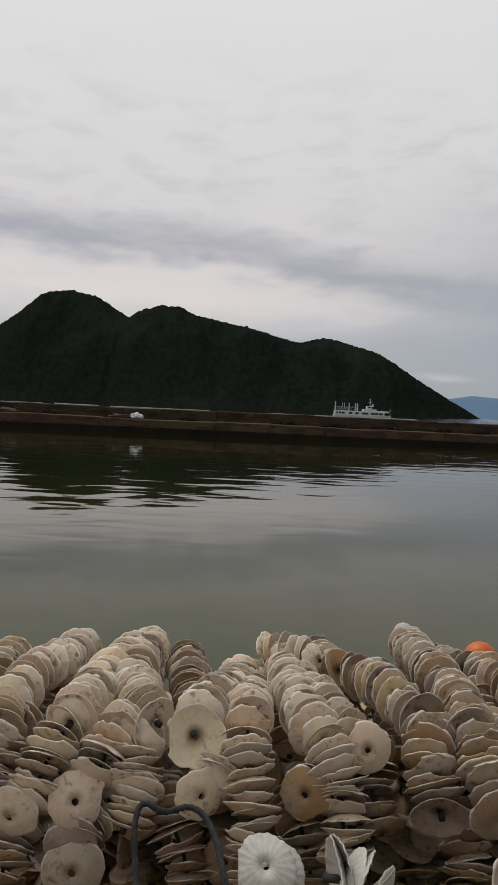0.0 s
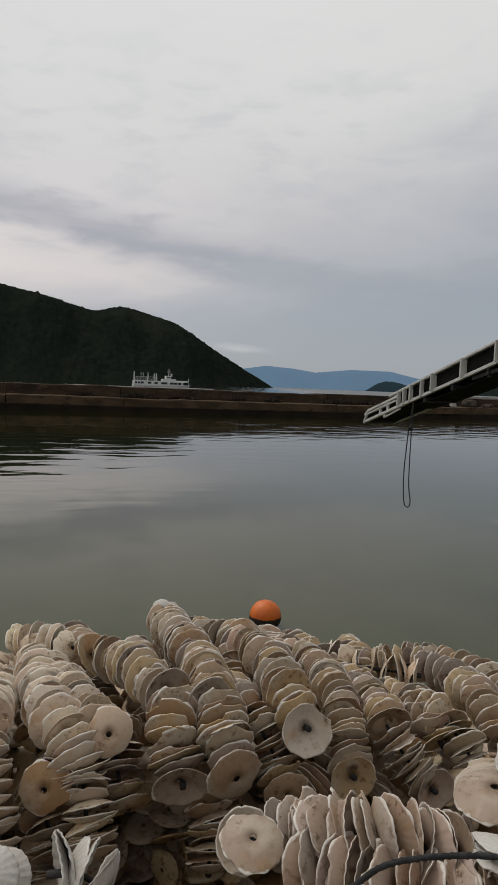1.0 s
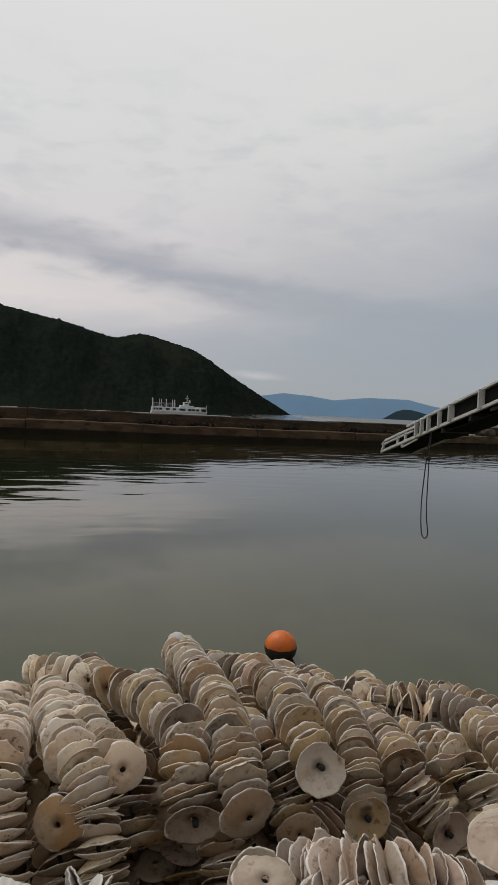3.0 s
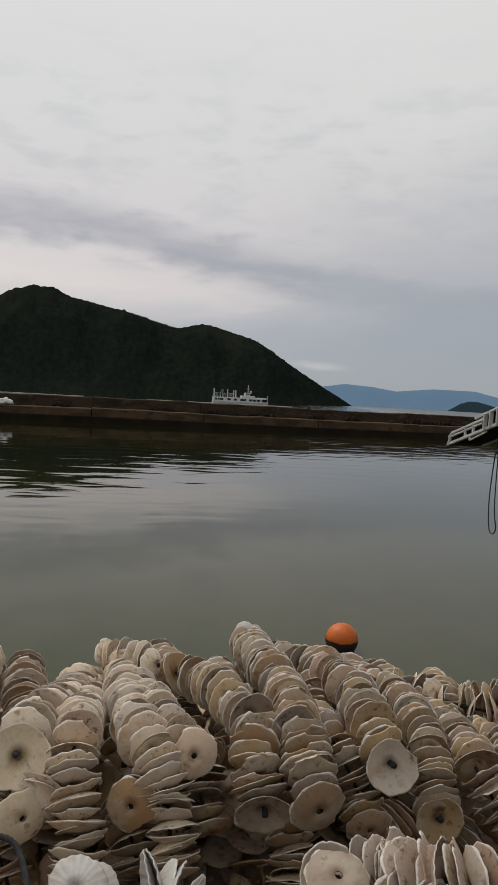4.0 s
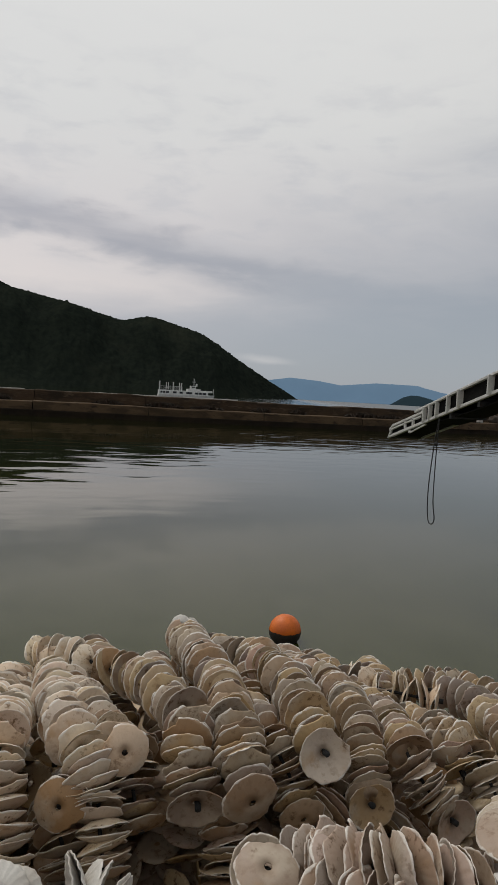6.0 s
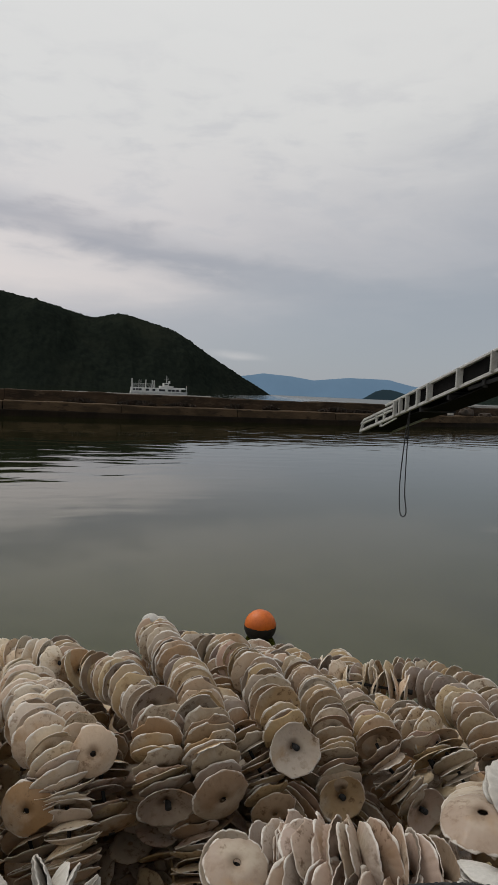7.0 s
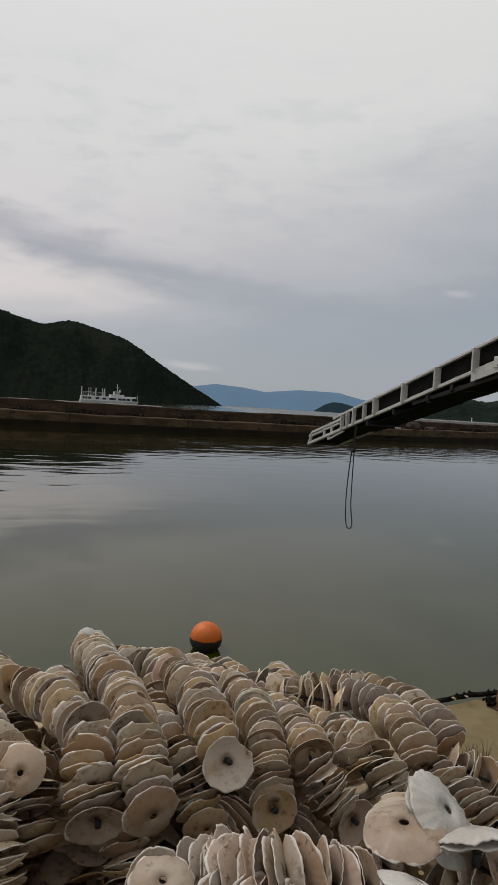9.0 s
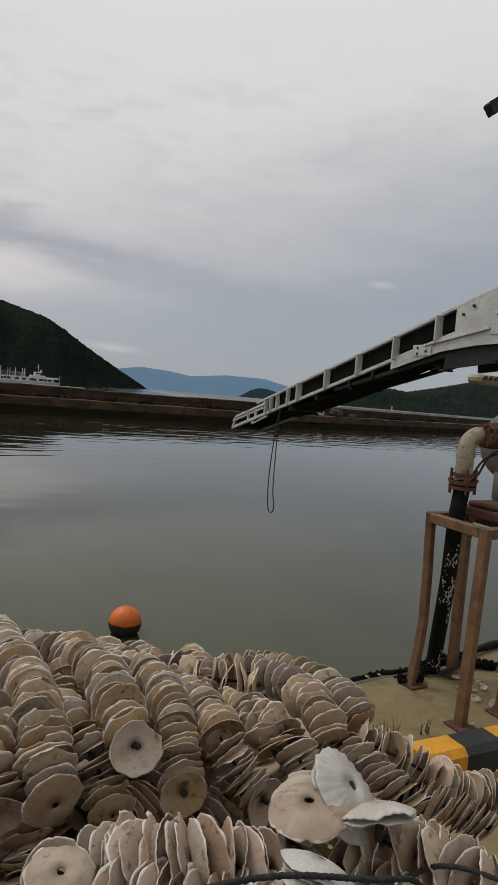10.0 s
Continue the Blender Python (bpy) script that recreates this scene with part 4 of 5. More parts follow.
under(shed, part("post", bm, "darksteel"))


# ---- strung scallop shells ----
def shell_mesh(seed, mat="shell", segs=72, rib=0.0003):
    """One scallop valve: a shallow dished disc with ribs, a wavy chipped rim, a straight hinge and a hole bored in the middle."""
    rnd = random.Random(seed)
    bm = bmesh.new()
    R, hole = 0.053, 0.0065
    dome = rnd.uniform(0.010, 0.018)
    hinge = rnd.uniform(0, 6.28)
    ribs = rnd.randint(20, 25)
    chips = [(rnd.uniform(0, 6.28), rnd.uniform(0.05, 0.16), rnd.uniform(0.03, 0.09)) for _ in range(rnd.randint(0, 4))]
    wave = [(rnd.uniform(0, 6.28), rnd.uniform(0.004, 0.026), k) for k in (2, 3, 5, 9)] + [(rnd.uniform(0, 6.28), rnd.uniform(0.002, 0.007), 13)]

    def rim(a):
        r = R * (1 + sum(w * math.cos(k * a + p) for p, w, k in wave))
        r *= 1 + (0.004 + 8 * rib) * math.cos(ribs * a)
        d = math.atan2(math.sin(a - hinge), math.cos(a - hinge))
        if abs(d) < 0.45:
            r = min(r, 0.93 * R * math.cos(0.42) / math.cos(d))
        for p, w, depth in chips:
            e = abs(math.atan2(math.sin(a - p), math.cos(a - p)))
            if e < w:
                r *= 1 - depth * (1 - e / w)
        return r

    def sheet(off):
        rings = []
        for s in (0.0, 0.38, 0.72, 0.93, 1.0):
            ring = []
            for k in range(segs):
                a = 2 * math.pi * k / segs
                r = hole + (rim(a) - hole) * s
                q = r / R
                z = dome * (1 - q * q) + rib * q * q * math.cos(ribs * a) + 0.0007 * q * q * math.sin(3 * a + hinge)
                z += 0.0009 * noise.noise((r * 45 * math.cos(a), r * 45 * math.sin(a), seed * 3.7))
                ring.append(bm.verts.new((r * math.cos(a), r * math.sin(a), z + off * (1 - 0.38 * q))))
            rings.append(ring)
        return rings

    up, dn = sheet(0.0012), sheet(-0.0012)
    for k in range(segs):
        j = (k + 1) % segs
        for r0, r1 in zip(up, up[1:]):
            bm.faces.new((r0[k], r1[k], r1[j], r0[j]))
        for r0, r1 in zip(dn, dn[1:]):
            bm.faces.new((r0[k], r0[j], r1[j], r1[k]))
        bm.faces.new((up[-1][k], dn[-1][k], dn[-1][j], up[-1][j]))
        bm.faces.new((up[0][k], up[0][j], dn[0][j], dn[0][k]))
    return mesh_of("shell", bm, mat)


VALVES = [shell_mesh(s) for s in range(14)]
PALE = [shell_mesh(s, "pale") for s in range(20, 30)]
PINK = [shell_mesh(s, "pink", rib=0.0008) for s in range(30, 38)]
CLEAN = [shell_mesh(s, "clean", rib=0.001) for s in range(40, 44)]
GROUP = "strings of shells on the heap"


def shell_string(*points, end=None, aim=None, gap=0.0, tilt=6, size=1.0, lean=0.3, kinds=None, tip=None, yaw=0.0, droop=0.65,
                 label="string of weathered cream and brown scallop shells on a black cord"):
    """Shells threaded on a cord along a line. Lying flat they slump apart and lean back on one another like shingles;
    hanging down they close up. end: the way the last shell faces; aim: the way they all face."""
    SEED[0] += 1
    rnd = random.Random(SEED[0])
    _, length = spline(points, 60)
    fine_n = max(8, int(length / 0.002))
    fine, _ = spline(points, fine_n)
    step = length / (fine_n - 1)
    stations, at = [], 0.0
    while at < length - 0.004:
        k = min(fine_n - 2, int(at / step))
        tan = (fine[k + 1] - fine[k]).normalized()
        stations.append((fine[k], tan))
        steep = min(1.0, abs(tan.z) / 0.75)
        at += (gap or 0.0195 + (0.0138 - 0.0195) * steep) * rnd.uniform(0.7, 1.25)
    stations.append((fine[-1], (fine[-1] - fine[-3]).normalized()))
    n = len(stations)
    first, last = stations[0][0], stations[-1][0]
    home = thing("shell_string", first, label, "shell string", GROUP)
    lean_a, lean_b = rnd.uniform(-6, 6), rnd.uniform(-6, 6)
    out = Vector(aim or end or (0, -1, 0)).normalized()
    for i, (p, tan) in enumerate(stations):
        tan = (tan + Vector((0, 0, 1)) * lean * rnd.uniform(0.6, 1.3) * max(0.0, 1 - max(0.0, -tan.z) * 3.0)).normalized()
        tan = (tan + Vector((0, -1, -0.1)) * droop * rnd.uniform(0.7, 1.3) * min(1.0, max(0.0, -tan.z))).normalized()
        tan.rotate(Euler((0, 0, radians(yaw))))
        loose = tilt
        if end and i == n - 2 and n > 3:
            continue
        if aim or (end and i == n - 1):
            tan = tan.lerp(out, 0.95).normalized()
            p = p + out * 0.012
            loose = 2
        elif end and i >= n - 5:
            tan = tan.lerp(out, 0.16 * (i - n + 6)).normalized()
        q = tan.to_track_quat("Z", "Y").to_matrix().to_4x4()
        flip = pose(0, 0, 0, 180 if rnd.random() < 0.3 and not aim else 0)
        s = size * rnd.uniform(0.80, 0.99)
        if end and i == n - 1:
            s = size * 0.96
        lean_a, lean_b = 0.7 * lean_a + rnd.gauss(0, loose * 0.6), 0.7 * lean_b + rnd.gauss(0, loose * 0.6)
        if loose < tilt:
            lean_a, lean_b = 0.2 * lean_a, 0.2 * lean_b
        turn = pose(0, 0, 0, lean_a, lean_b, rnd.uniform(0, 360))
        jit = Vector((rnd.gauss(0, 0.004), rnd.gauss(0, 0.003), rnd.gauss(0, 0.003)))
        ob = new("shell", rnd.choice(tip if tip and i == n - 1 else kinds or VALVES))
        ob.parent = home
        ob.matrix_basis = Matrix.Translation(p + jit - first) @ q @ turn @ flip @ Matrix.Diagonal((s, s, s * rnd.uniform(0.7, 1.3), 1))
    bm = bmesh.new()
    q = out if aim or end else stations[-1][1]
    line = [p - first for p, _ in stations]
    if not aim:
        tube(bm, line if n < 8 else line[::3] + [line[-1]], 0.0036, 7, max(8, n))
    reach = 0.006 if aim else 0.016
    tube(bm, [line[-1] - q * 0.006, line[-1] + q * (reach - 0.004 if aim or end else reach)], 0.0062, 8, 3)
    tube(bm, [stations[0][1] * -0.012, stations[0][1] * 0.01], 0.0058, 8, 3)
    part("cord", bm, "cord", home, smooth=True)
    return home


SEED = [100]
# the upper layer: from the crest forwards over the edge of the heap and down its face
shell_string((-0.44, 1.66, 1.655), (-0.46, 1.52, 1.674), (-0.494, 1.42, 1.680), (-0.506, 1.342, 1.679), (-0.498, 1.255, 1.680), (-0.496, 1.2, 1.660), (-0.5, 1.17, 1.600), kinds=PALE)
shell_string((-0.3, 1.64, 1.666), (-0.323, 1.513, 1.678), (-0.346, 1.367, 1.680), (-0.356, 1.265, 1.680), (-0.362, 1.225, 1.676), label="string of pinkish weathered scallop shells on a black cord", kinds=PALE)
shell_string((-0.365, 1.22, 1.672), (-0.378, 1.204, 1.663), (-0.391, 1.179, 1.628), (-0.407, 1.169, 1.587), (-0.432, 1.159, 1.545), end=(-0.2, -0.85, -0.1), kinds=PALE)
shell_string((-0.27, 1.66, 1.660), (-0.281, 1.52, 1.679), (-0.274, 1.398, 1.681), (-0.243, 1.304, 1.681), (-0.205, 1.24, 1.674), end=(0.62, -0.72, 0.1), kinds=PALE)
shell_string((-0.05, 1.6, 1.609), (-0.076, 1.477, 1.631), (-0.103, 1.388, 1.649), (-0.121, 1.293, 1.674), (-0.133, 1.216, 1.668), end=(0.03, -0.9, 0.42), size=1.1, kinds=PALE)
shell_string((-0.262, 1.25, 1.672), (-0.279, 1.201, 1.659), (-0.29, 1.181, 1.632), (-0.307, 1.172, 1.600), (-0.328, 1.166, 1.574), end=(0.1, -0.9, 0.3), kinds=PALE)
shell_string((-0.05, 1.24, 1.624), (-0.075, 1.196, 1.617), (-0.095, 1.192, 1.597), (-0.12, 1.175, 1.580), end=(0.3, -0.85, 0.15), size=0.9, kinds=PALE)
shell_string((-0.235, 1.25, 1.647), (-0.235, 1.198, 1.641), (-0.231, 1.183, 1.602), (-0.234, 1.173, 1.560), (-0.245, 1.165, 1.523), kinds=PALE)
shell_string((-0.3, 1.2, 1.535), (-0.325, 1.16, 1.517), (-0.333, 1.148, 1.489), (-0.336, 1.144, 1.461), end=(0.1, -0.85, 0.1), size=1.08)
shell_string((-0.01, 1.62, 1.593), (-0.018, 1.5, 1.620), (-0.025, 1.4, 1.648), (-0.029, 1.279, 1.680), (-0.033, 1.212, 1.666), (-0.033, 1.18, 1.630), (-0.025, 1.171, 1.595), (-0.019, 1.163, 1.559), (-0.017, 1.155, 1.523), (-0.015, 1.14, 1.450), kinds=PALE)
shell_string((0.05, 1.6, 1.664), (0.061, 1.463, 1.678), (0.069, 1.351, 1.680), (0.088, 1.258, 1.680), (0.11, 1.207, 1.665), (0.131, 1.179, 1.627), (0.139, 1.17, 1.590), (0.143, 1.159, 1.544), (0.151, 1.145, 1.480), kinds=PALE)
shell_string((0.09, 1.46, 1.672), (0.106, 1.379, 1.681), (0.142, 1.29, 1.679), (0.166, 1.235, 1.674), (0.182, 1.195, 1.664), end=(-0.05, -0.92, 0.25), size=0.88, label="string of pale yellowish scallop shells with a stained end shell", kinds=PALE)
shell_string((0.125, 1.2, 1.625), (0.113, 1.187, 1.615), (0.099, 1.179, 1.607), (0.077, 1.171, 1.592), end=(-0.25, -0.9, 0.2), size=0.92)
shell_string((0.15, 1.62, 1.668), (0.176, 1.54, 1.675), (0.218, 1.503, 1.678), (0.255, 1.44, 1.680), (0.283, 1.374, 1.680), (0.302, 1.309, 1.679), (0.318, 1.26, 1.681), end=(0.1, -0.95, -0.1), label="string of pinkish grey scallop shells with a brown end shell")
shell_string((0.312, 1.25, 1.667), (0.3, 1.212, 1.653), (0.296, 1.195, 1.635), (0.303, 1.182, 1.608), (0.314, 1.174, 1.582), (0.319, 1.165, 1.566), end=(-0.1, -0.93, -0.35), size=1.06)
shell_string((0.378, 1.68, 1.690), (0.385, 1.60, 1.688), (0.395, 1.503, 1.686), (0.406, 1.41, 1.681), (0.404, 1.314, 1.680), (0.401, 1.231, 1.671), (0.404, 1.192, 1.646), (0.408, 1.165, 1.616), (0.412, 1.135, 1.592), end=(0.1, -0.95, -0.2), size=1.06)
shell_string((0.54, 1.62, 1.658), (0.563, 1.497, 1.665), (0.574, 1.427, 1.664), (0.572, 1.337, 1.665), (0.561, 1.265, 1.663), (0.562, 1.226, 1.648), (0.577, 1.19, 1.627), end=(-0.1, -0.9, 0.3), size=1.02, tip=PALE, label="string of tan scallop shells with a clean white end shell")
shell_string((0.46, 1.36, 1.638), (0.478, 1.271, 1.639), (0.491, 1.235, 1.615), (0.511, 1.222, 1.580), (0.525, 1.212, 1.543), (0.536, 1.2, 1.509), end=(0.0, -0.93, -0.3), size=0.92)
shell_string((0.67, 1.6, 1.614), (0.704, 1.5, 1.623), (0.708, 1.401, 1.627), (0.701, 1.315, 1.623), (0.689, 1.253, 1.612), (0.681, 1.214, 1.588), (0.679, 1.196, 1.555), (0.679, 1.18, 1.518), end=(-0.1, -0.95, 0.1), size=0.95)
shell_string((0.8, 1.42, 1.590), (0.79, 1.3, 1.599), (0.779, 1.235, 1.595), (0.779, 1.205, 1.579), (0.795, 1.185, 1.550), (0.822, 1.173, 1.512), (0.86, 1.163, 1.470), end=(0.15, -0.93, 0.1))
shell_string((0.66, 1.66, 1.590), (0.784, 1.58, 1.595), (0.863, 1.51, 1.594), (0.921, 1.473, 1.591), (0.977, 1.437, 1.590), tilt=14, gap=0.022, lean=0, kinds=PALE, label="string of pale scallop shells standing on edge along the crest")
shell_string((0.9, 1.54, 1.587), (0.996, 1.487, 1.594), (1.041, 1.433, 1.595), (1.058, 1.363, 1.593), (1.054, 1.283, 1.590), (1.046, 1.225, 1.580), (1.046, 1.195, 1.560), gap=0.021, yaw=-15)
shell_string((1.03, 1.55, 1.577), (1.093, 1.503, 1.586), (1.139, 1.424, 1.588), (1.156, 1.35, 1.586), (1.162, 1.277, 1.573), (1.174, 1.247, 1.556), gap=0.021, yaw=-15)
shell_string((0.89, 1.28, 1.588), (0.927, 1.222, 1.580), (0.94, 1.192, 1.558), (0.957, 1.176, 1.525), (0.973, 1.167, 1.490), gap=0.018, yaw=-15)
shell_string((0.86, 1.38, 1.572), (0.89, 1.325, 1.585), (0.892, 1.268, 1.580), (0.898, 1.231, 1.564), (0.907, 1.213, 1.543), gap=0.018, yaw=-10)
shell_string((1.07, 1.19, 1.540), (1.157, 1.11, 1.470), (1.225, 1.085, 1.410), gap=0.017, lean=0.2, yaw=-35)
shell_string((1.13, 1.19, 1.540), (1.224, 1.14, 1.500), (1.317, 1.115, 1.445), (1.406, 1.105, 1.405), (1.54, 1.105, 1.380), tilt=14, gap=0.021, lean=0)
shell_string((1.19, 1.11, 1.440), (1.318, 1.087, 1.395), (1.44, 1.065, 1.330), gap=0.017, lean=0.2, yaw=-35)
shell_string((1, 1.15, 1.490), (1.08, 1.09, 1.430), (1.16, 1.05, 1.360), gap=0.017, lean=0.2, yaw=-35)
# short ends on the crest
shell_string((0.378, 1.70, 1.706), (0.40, 1.69, 1.706), aim=(-0.3, -0.8, 0.45), gap=0.05, size=0.62, kinds=CLEAN, label="clean white scallop shells at the end of a string")
shell_string((0.02, 1.62, 1.676), (0.06, 1.6, 1.687), (0.127, 1.55, 1.690), gap=0.02, kinds=PALE)
shell_string((0.45, 1.66, 1.650), (0.49, 1.62, 1.658), (0.54, 1.57, 1.651), gap=0.02, yaw=-20)
# strings that hang deeper, half hidden between the upper ones
DULL = "string of dull brown scallop shells in the lower layer"
shell_string((0.205, 1.28, 1.625), (0.204, 1.245, 1.60), (0.207, 1.23, 1.57), (0.212, 1.22, 1.54), (0.22, 1.21, 1.51), label=DULL)
shell_string((0.37, 1.24, 1.535), (0.38, 1.215, 1.50), (0.387, 1.20, 1.46), (0.384, 1.19, 1.42), (0.381, 1.185, 1.37), label=DULL)
shell_string((0.69, 1.25, 1.535), (0.669, 1.24, 1.52), (0.636, 1.232, 1.495), (0.597, 1.226, 1.473), (0.553, 1.22, 1.457), gap=0.017, label=DULL)
shell_string((0.85, 1.24, 1.455), (0.814, 1.232, 1.44), (0.779, 1.227, 1.424), (0.738, 1.222, 1.407), gap=0.017, label=DULL)
shell_string((0.06, 1.29, 1.52), (0.073, 1.25, 1.492), (0.085, 1.238, 1.46), (0.097, 1.23, 1.41), (0.10, 1.225, 1.33), label=DULL)
shell_string((-0.44, 1.22, 1.51), (-0.452, 1.185, 1.485), (-0.459, 1.172, 1.447), (-0.466, 1.16, 1.40), label=DULL)
shell_string((-0.18, 1.25, 1.55), (-0.172, 1.216, 1.526), (-0.159, 1.205, 1.488), (-0.135, 1.195, 1.43), (-0.13, 1.19, 1.36), label=DULL)
shell_string((-0.46, 1.26, 1.65), (-0.472, 1.223, 1.645), (-0.473, 1.198, 1.615), (-0.479, 1.185, 1.57), label=DULL)
# the near side: strings that lie across
shell_string((0.44, 0.93, 1.61), (0.47, 0.87, 1.645), (0.505, 0.80, 1.685), (0.55, 0.765, 1.69), (0.61, 0.725, 1.68), tilt=15, gap=0.0155, lean=0, size=1.08, yaw=28, kinds=PINK, label="string of pinkish scallop shells lying across, edges up")
shell_string((0.43, 0.84, 1.62), (0.50, 0.735, 1.655), (0.56, 0.70, 1.655), (0.63, 0.66, 1.65), tilt=16, gap=0.016, lean=0, size=1.1, kinds=PINK, label="string of pinkish scallop shells lying across, edges up")
shell_string((0.725, 0.752, 1.75), (0.715, 0.742, 1.765), aim=(0.4, -0.5, 0.65), size=1.4, gap=0.1, kinds=CLEAN, label="large clean white scallop shells at the end of a string")
shell_string((0.69, 0.775, 1.738), (0.675, 0.745, 1.745), (0.66, 0.72, 1.748), aim=(-0.15, 0.0, 1.0), size=1.12, gap=0.022, label="large pinkish tan scallop shells at the end of a string")
shell_string((0.735, 0.67, 1.745), (0.73, 0.665, 1.765), aim=(0.1, 0.5, 0.85), size=1.1, gap=0.02, kinds=CLEAN, label="white ribbed scallop shells lying flat near the rope")
shell_string((0.60, 0.63, 1.715), (0.61, 0.635, 1.735), aim=(0.42, 0.15, 0.85), size=1.1, gap=0.02, kinds=CLEAN, label="white ribbed scallop shells lying flat near the rope")
shell_string((0.765, 0.72, 1.70), (0.80, 0.66, 1.70), (0.835, 0.605, 1.695), (0.87, 0.54, 1.68), tilt=14, gap=0.017, kinds=PINK, label="string of brown and pink scallop shells lying in an arc")
shell_string((0.72, 0.72, 1.66), (0.74, 0.66, 1.66), (0.76, 0.60, 1.65), (0.77, 0.53, 1.64), tilt=14, gap=0.018)
shell_string((0.93, 0.83, 1.58), (0.99, 0.76, 1.57), (1.04, 0.69, 1.56), (1.10, 0.60, 1.54), tilt=18, gap=0.019)
shell_string((0.88, 0.95, 1.56), (0.96, 0.92, 1.54), (1.05, 0.88, 1.50), (1.15, 0.83, 1.46), tilt=18, gap=0.019)
shell_string((0.37, 0.94, 1.60), (0.367, 0.92, 1.62), (0.362, 0.885, 1.63), end=(0.0, -0.3, 0.95), gap=0.015, size=0.95, label="tan chipped scallop shells at the end of a string")
shell_string((0.0, 0.97, 1.55), (-0.002, 0.955, 1.59), (-0.005, 0.92, 1.618), end=(0, -0.62, 0.78), gap=0.018, size=0.88, kinds=CLEAN, label="pale scallop shells at the end of a string")
shell_string((0.085, 0.90, 1.63), (0.11, 0.89, 1.635), (0.145, 0.87, 1.62), gap=0.014, tilt=14, lean=0, kinds=CLEAN, yaw=20, label="clean white scallop shells standing on edge")
shell_string((-0.05, 0.85, 1.56), (0.03, 0.82, 1.58), (0.10, 0.80, 1.59), (0.20, 0.80, 1.58), tilt=20, gap=0.018)
shell_string((0.40, 0.76, 1.57), (0.50, 0.70, 1.60), (0.60, 0.65, 1.60), (0.70, 0.60, 1.58), tilt=20, gap=0.018)

# the second layer under the deck of the heap
rnd = random.Random(21)
x = -0.62
while x < 0.98:
    drop = 0.18 * max(0, x - 0.6)
    a = rnd.uniform(-0.03, 0.03)
    deep = rnd.uniform(0.0, 0.03)
    shell_string((x + a, 1.68 + rnd.uniform(-0.05, 0.05), 1.61 - drop), (x, 1.55, 1.62 - drop), (x - a, 1.46, 1.60 - drop - deep), (x - a, 1.40, 1.55 - drop - deep), label=DULL)
    x += rnd.uniform(0.105, 0.125)


def heap(name, count, fits, seed, label):
    """The hidden inside of the heap: strung shells lying every way."""
    rnd = random.Random(seed)
    verts, faces = [], []
    k = 0
    while k < count:
        p = Vector((rnd.uniform(-0.85, 1.75), rnd.uniform(0.5, 2.2), rnd.uniform(QZ + 0.01, 1.6)))
        if not fits(p):
            continue
        k += 1
        if rnd.random() < 0.7:
            q = Euler((rnd.gauss(0, 0.35), rnd.gauss(0, 0.35), rnd.uniform(0, 6.28))).to_matrix()
        else:
            q = Euler((rnd.gauss(1.2, 0.5), rnd.gauss(0, 0.5), rnd.uniform(0, 6.28))).to_matrix()
        base = len(verts)
        R = 0.053 * rnd.uniform(0.85, 1.08)
        for s, z in ((0.14, 0.008), (0.75, 0.004), (1.0, 0.0), (0.98, -0.002), (0.14, 0.005)):
            for j in range(14):
                a = 2 * math.pi * j / 14
                r = R * s * (1 + 0.05 * math.cos(3 * a + k) + 0.03 * math.sin(5 * a + 2 * k))
                verts.append(p + q @ Vector((r * math.cos(a), r * math.sin(a), z)))
        for i in range(4):
            for j in range(14):
                faces.append((base + i * 14 + j, base + i * 14 + (j + 1) % 14, base + (i + 1) * 14 + (j + 1) % 14, base + (i + 1) * 14 + j))
    me = bpy.data.meshes.new(name)
    me.from_pydata([tuple(v) for v in verts], [], faces)
    me.materials.append(M["heap"])
    for pl in me.polygons:
        pl.use_smooth = True
    return tagged(new(name, me), label, "shell heap", kind="stuff")


def in_main(p):
    top = 1.50 - 0.20 * max(0, p.x - 0.6) - 0.5 * max(0, p.y - 1.75)
    return 1.48 - 0.1 * (1.5 - p.z) < p.y < 2.15 and p.z < top and p.x < 1.55 - 0.5 * (p.y - 1.1)


def in_near(p):
    top = 1.56 - 0.25 * max(0, p.x - 0.9) - 0.9 * max(0, p.y - 0.75)
    return 0.52 < p.y < 0.90 and p.z < top and p.x > -0.7


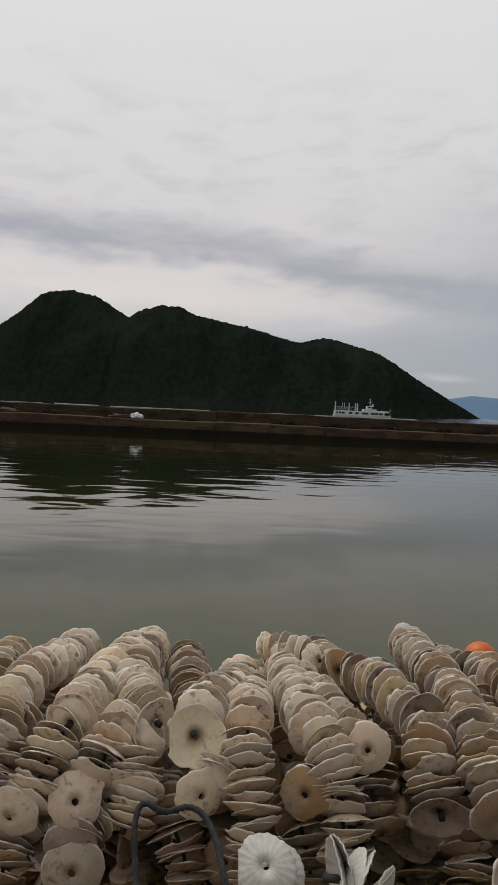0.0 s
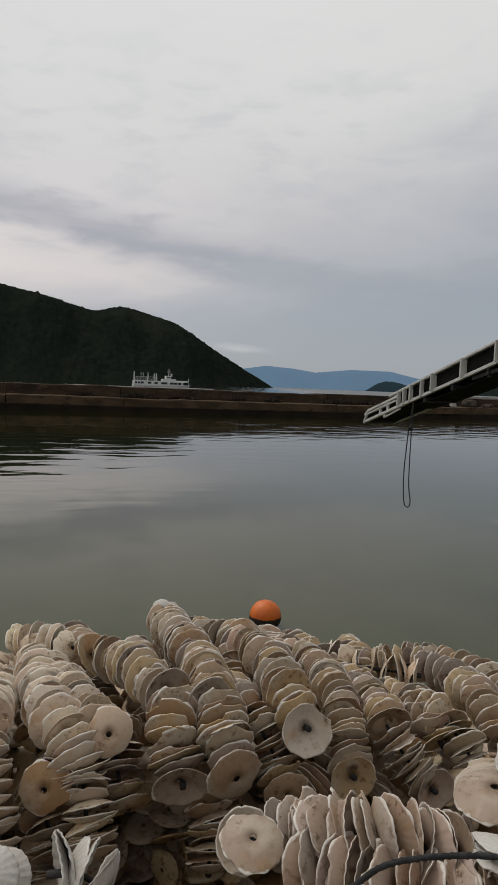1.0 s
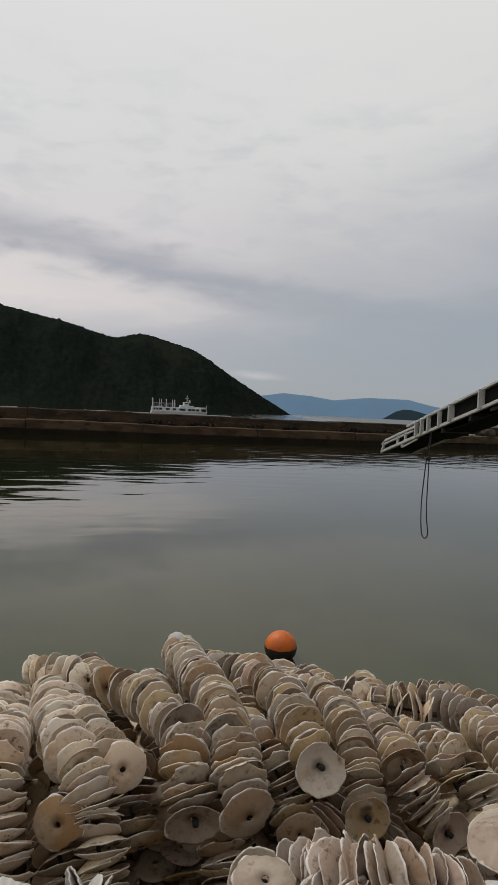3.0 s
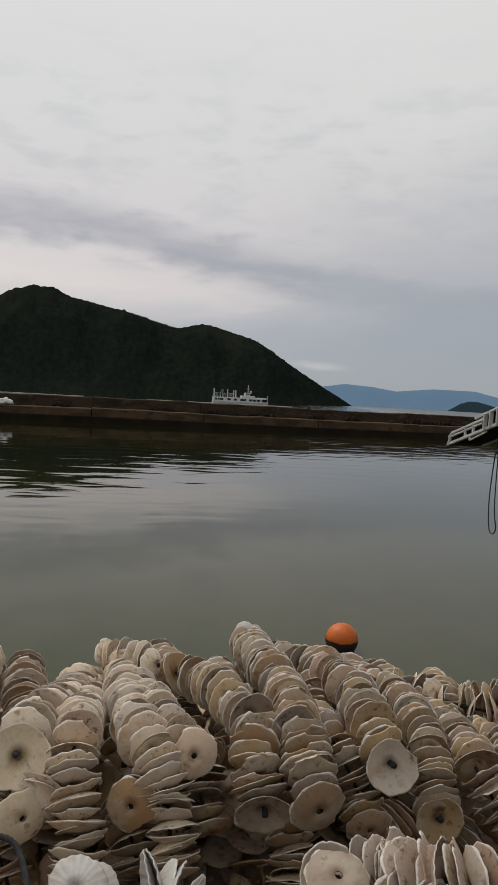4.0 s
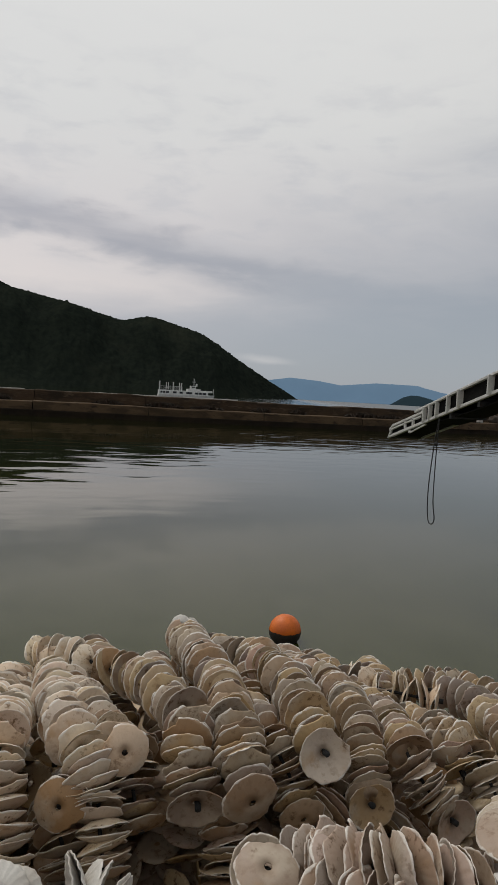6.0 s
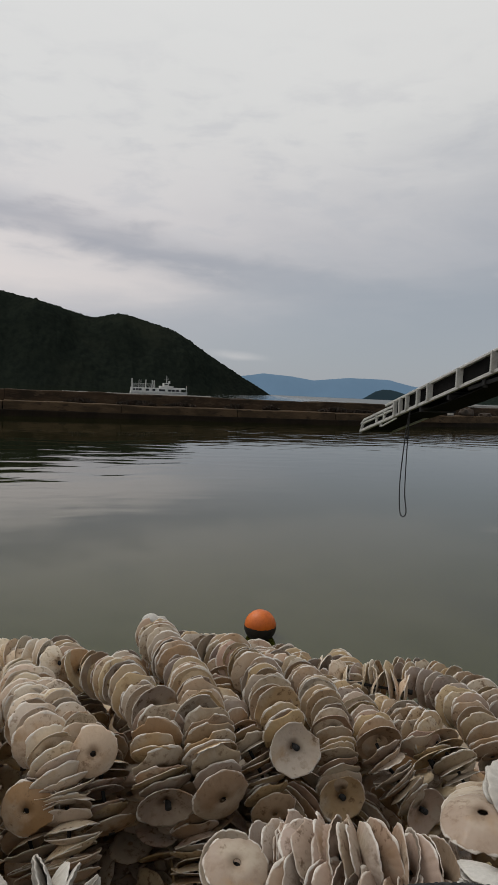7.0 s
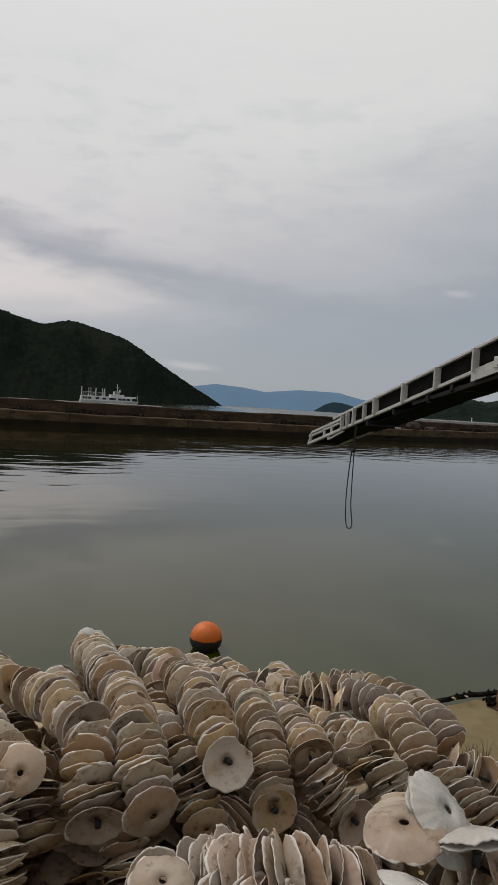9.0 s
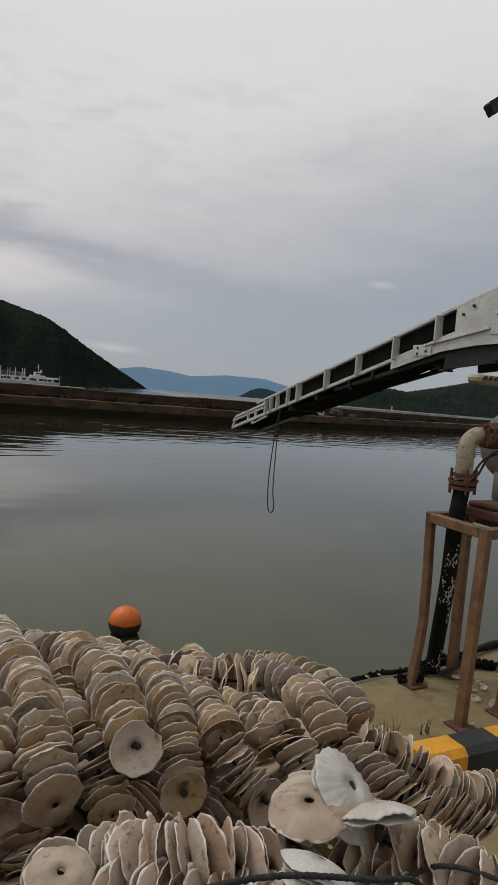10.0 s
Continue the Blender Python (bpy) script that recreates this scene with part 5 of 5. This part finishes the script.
heap("shell_heap", 2300, in_main, 31, "heap of strung scallop shells under the upper strings")
heap("shell_heap", 1500, in_near, 32, "heap of strung scallop shells on the near side")


def rope(points, r, label):
    bm = bmesh.new()
    tube(bm, points, r, 9, 90, 0.22)
    return tagged(part("rope", bm, "rope", smooth=True), label, "rope", "ropes on the shells")


rope([(-0.175, 0.86, 1.60), (-0.195, 0.93, 1.66), (-0.19, 0.965, 1.685), (-0.155, 0.965, 1.675), (-0.12, 0.97, 1.68), (-0.09, 0.95, 1.67), (-0.065, 0.87, 1.65), (-0.05, 0.80, 1.60)], 0.0042, "black twisted rope looped over the shells")
rope([(0.41, 0.665, 1.725), (0.453, 0.645, 1.763), (0.548, 0.617, 1.774), (0.649, 0.578, 1.768), (0.70, 0.572, 1.758), (0.74, 0.58, 1.725)], 0.0034, "black twisted rope lying across the shells")
rope([(0.745, 0.64, 1.69), (0.785, 0.61, 1.725), (0.84, 0.565, 1.725), (0.92, 0.50, 1.69)], 0.0032, "black twisted rope lying across the shells")
rope([(0.005, 1.66, 1.61), (0.012, 1.67, 1.63), (0.022, 1.665, 1.64), (0.03, 1.66, 1.63), (0.036, 1.65, 1.61)], 0.006, "black knot of rope at the back of the heap")

# loose broken shells on the quay
rnd = random.Random(77)
for k in range(34):
    ob = new("broken_shell", rnd.choice(VALVES))
    s = rnd.uniform(0.25, 0.8)
    ob.matrix_basis = pose(rnd.uniform(2.85, 3.6), rnd.uniform(2.15, 2.62), QZ + 0.012, rnd.uniform(-30, 30), rnd.uniform(-30, 30), rnd.uniform(0, 360)) @ Matrix.Diagonal((s, s * rnd.uniform(0.4, 1), s, 1))
    tagged(ob, "small broken white shell lying on the quay", "shell", "broken shells on the quay")
for xx, yy in ((2.42, 2.70), (2.50, 2.70), (2.62, 2.16), (2.9, 2.5)):
    ob = new("broken_shell", VALVES[3])
    ob.matrix_basis = pose(xx, yy, 0.89 if yy > 2.6 else QZ + 0.01, 20, 10, xx * 900) @ Matrix.Diagonal((0.3, 0.22, 0.5, 1))
    tagged(ob, "small broken white shell lying on the quay", "shell", "broken shells on the quay")
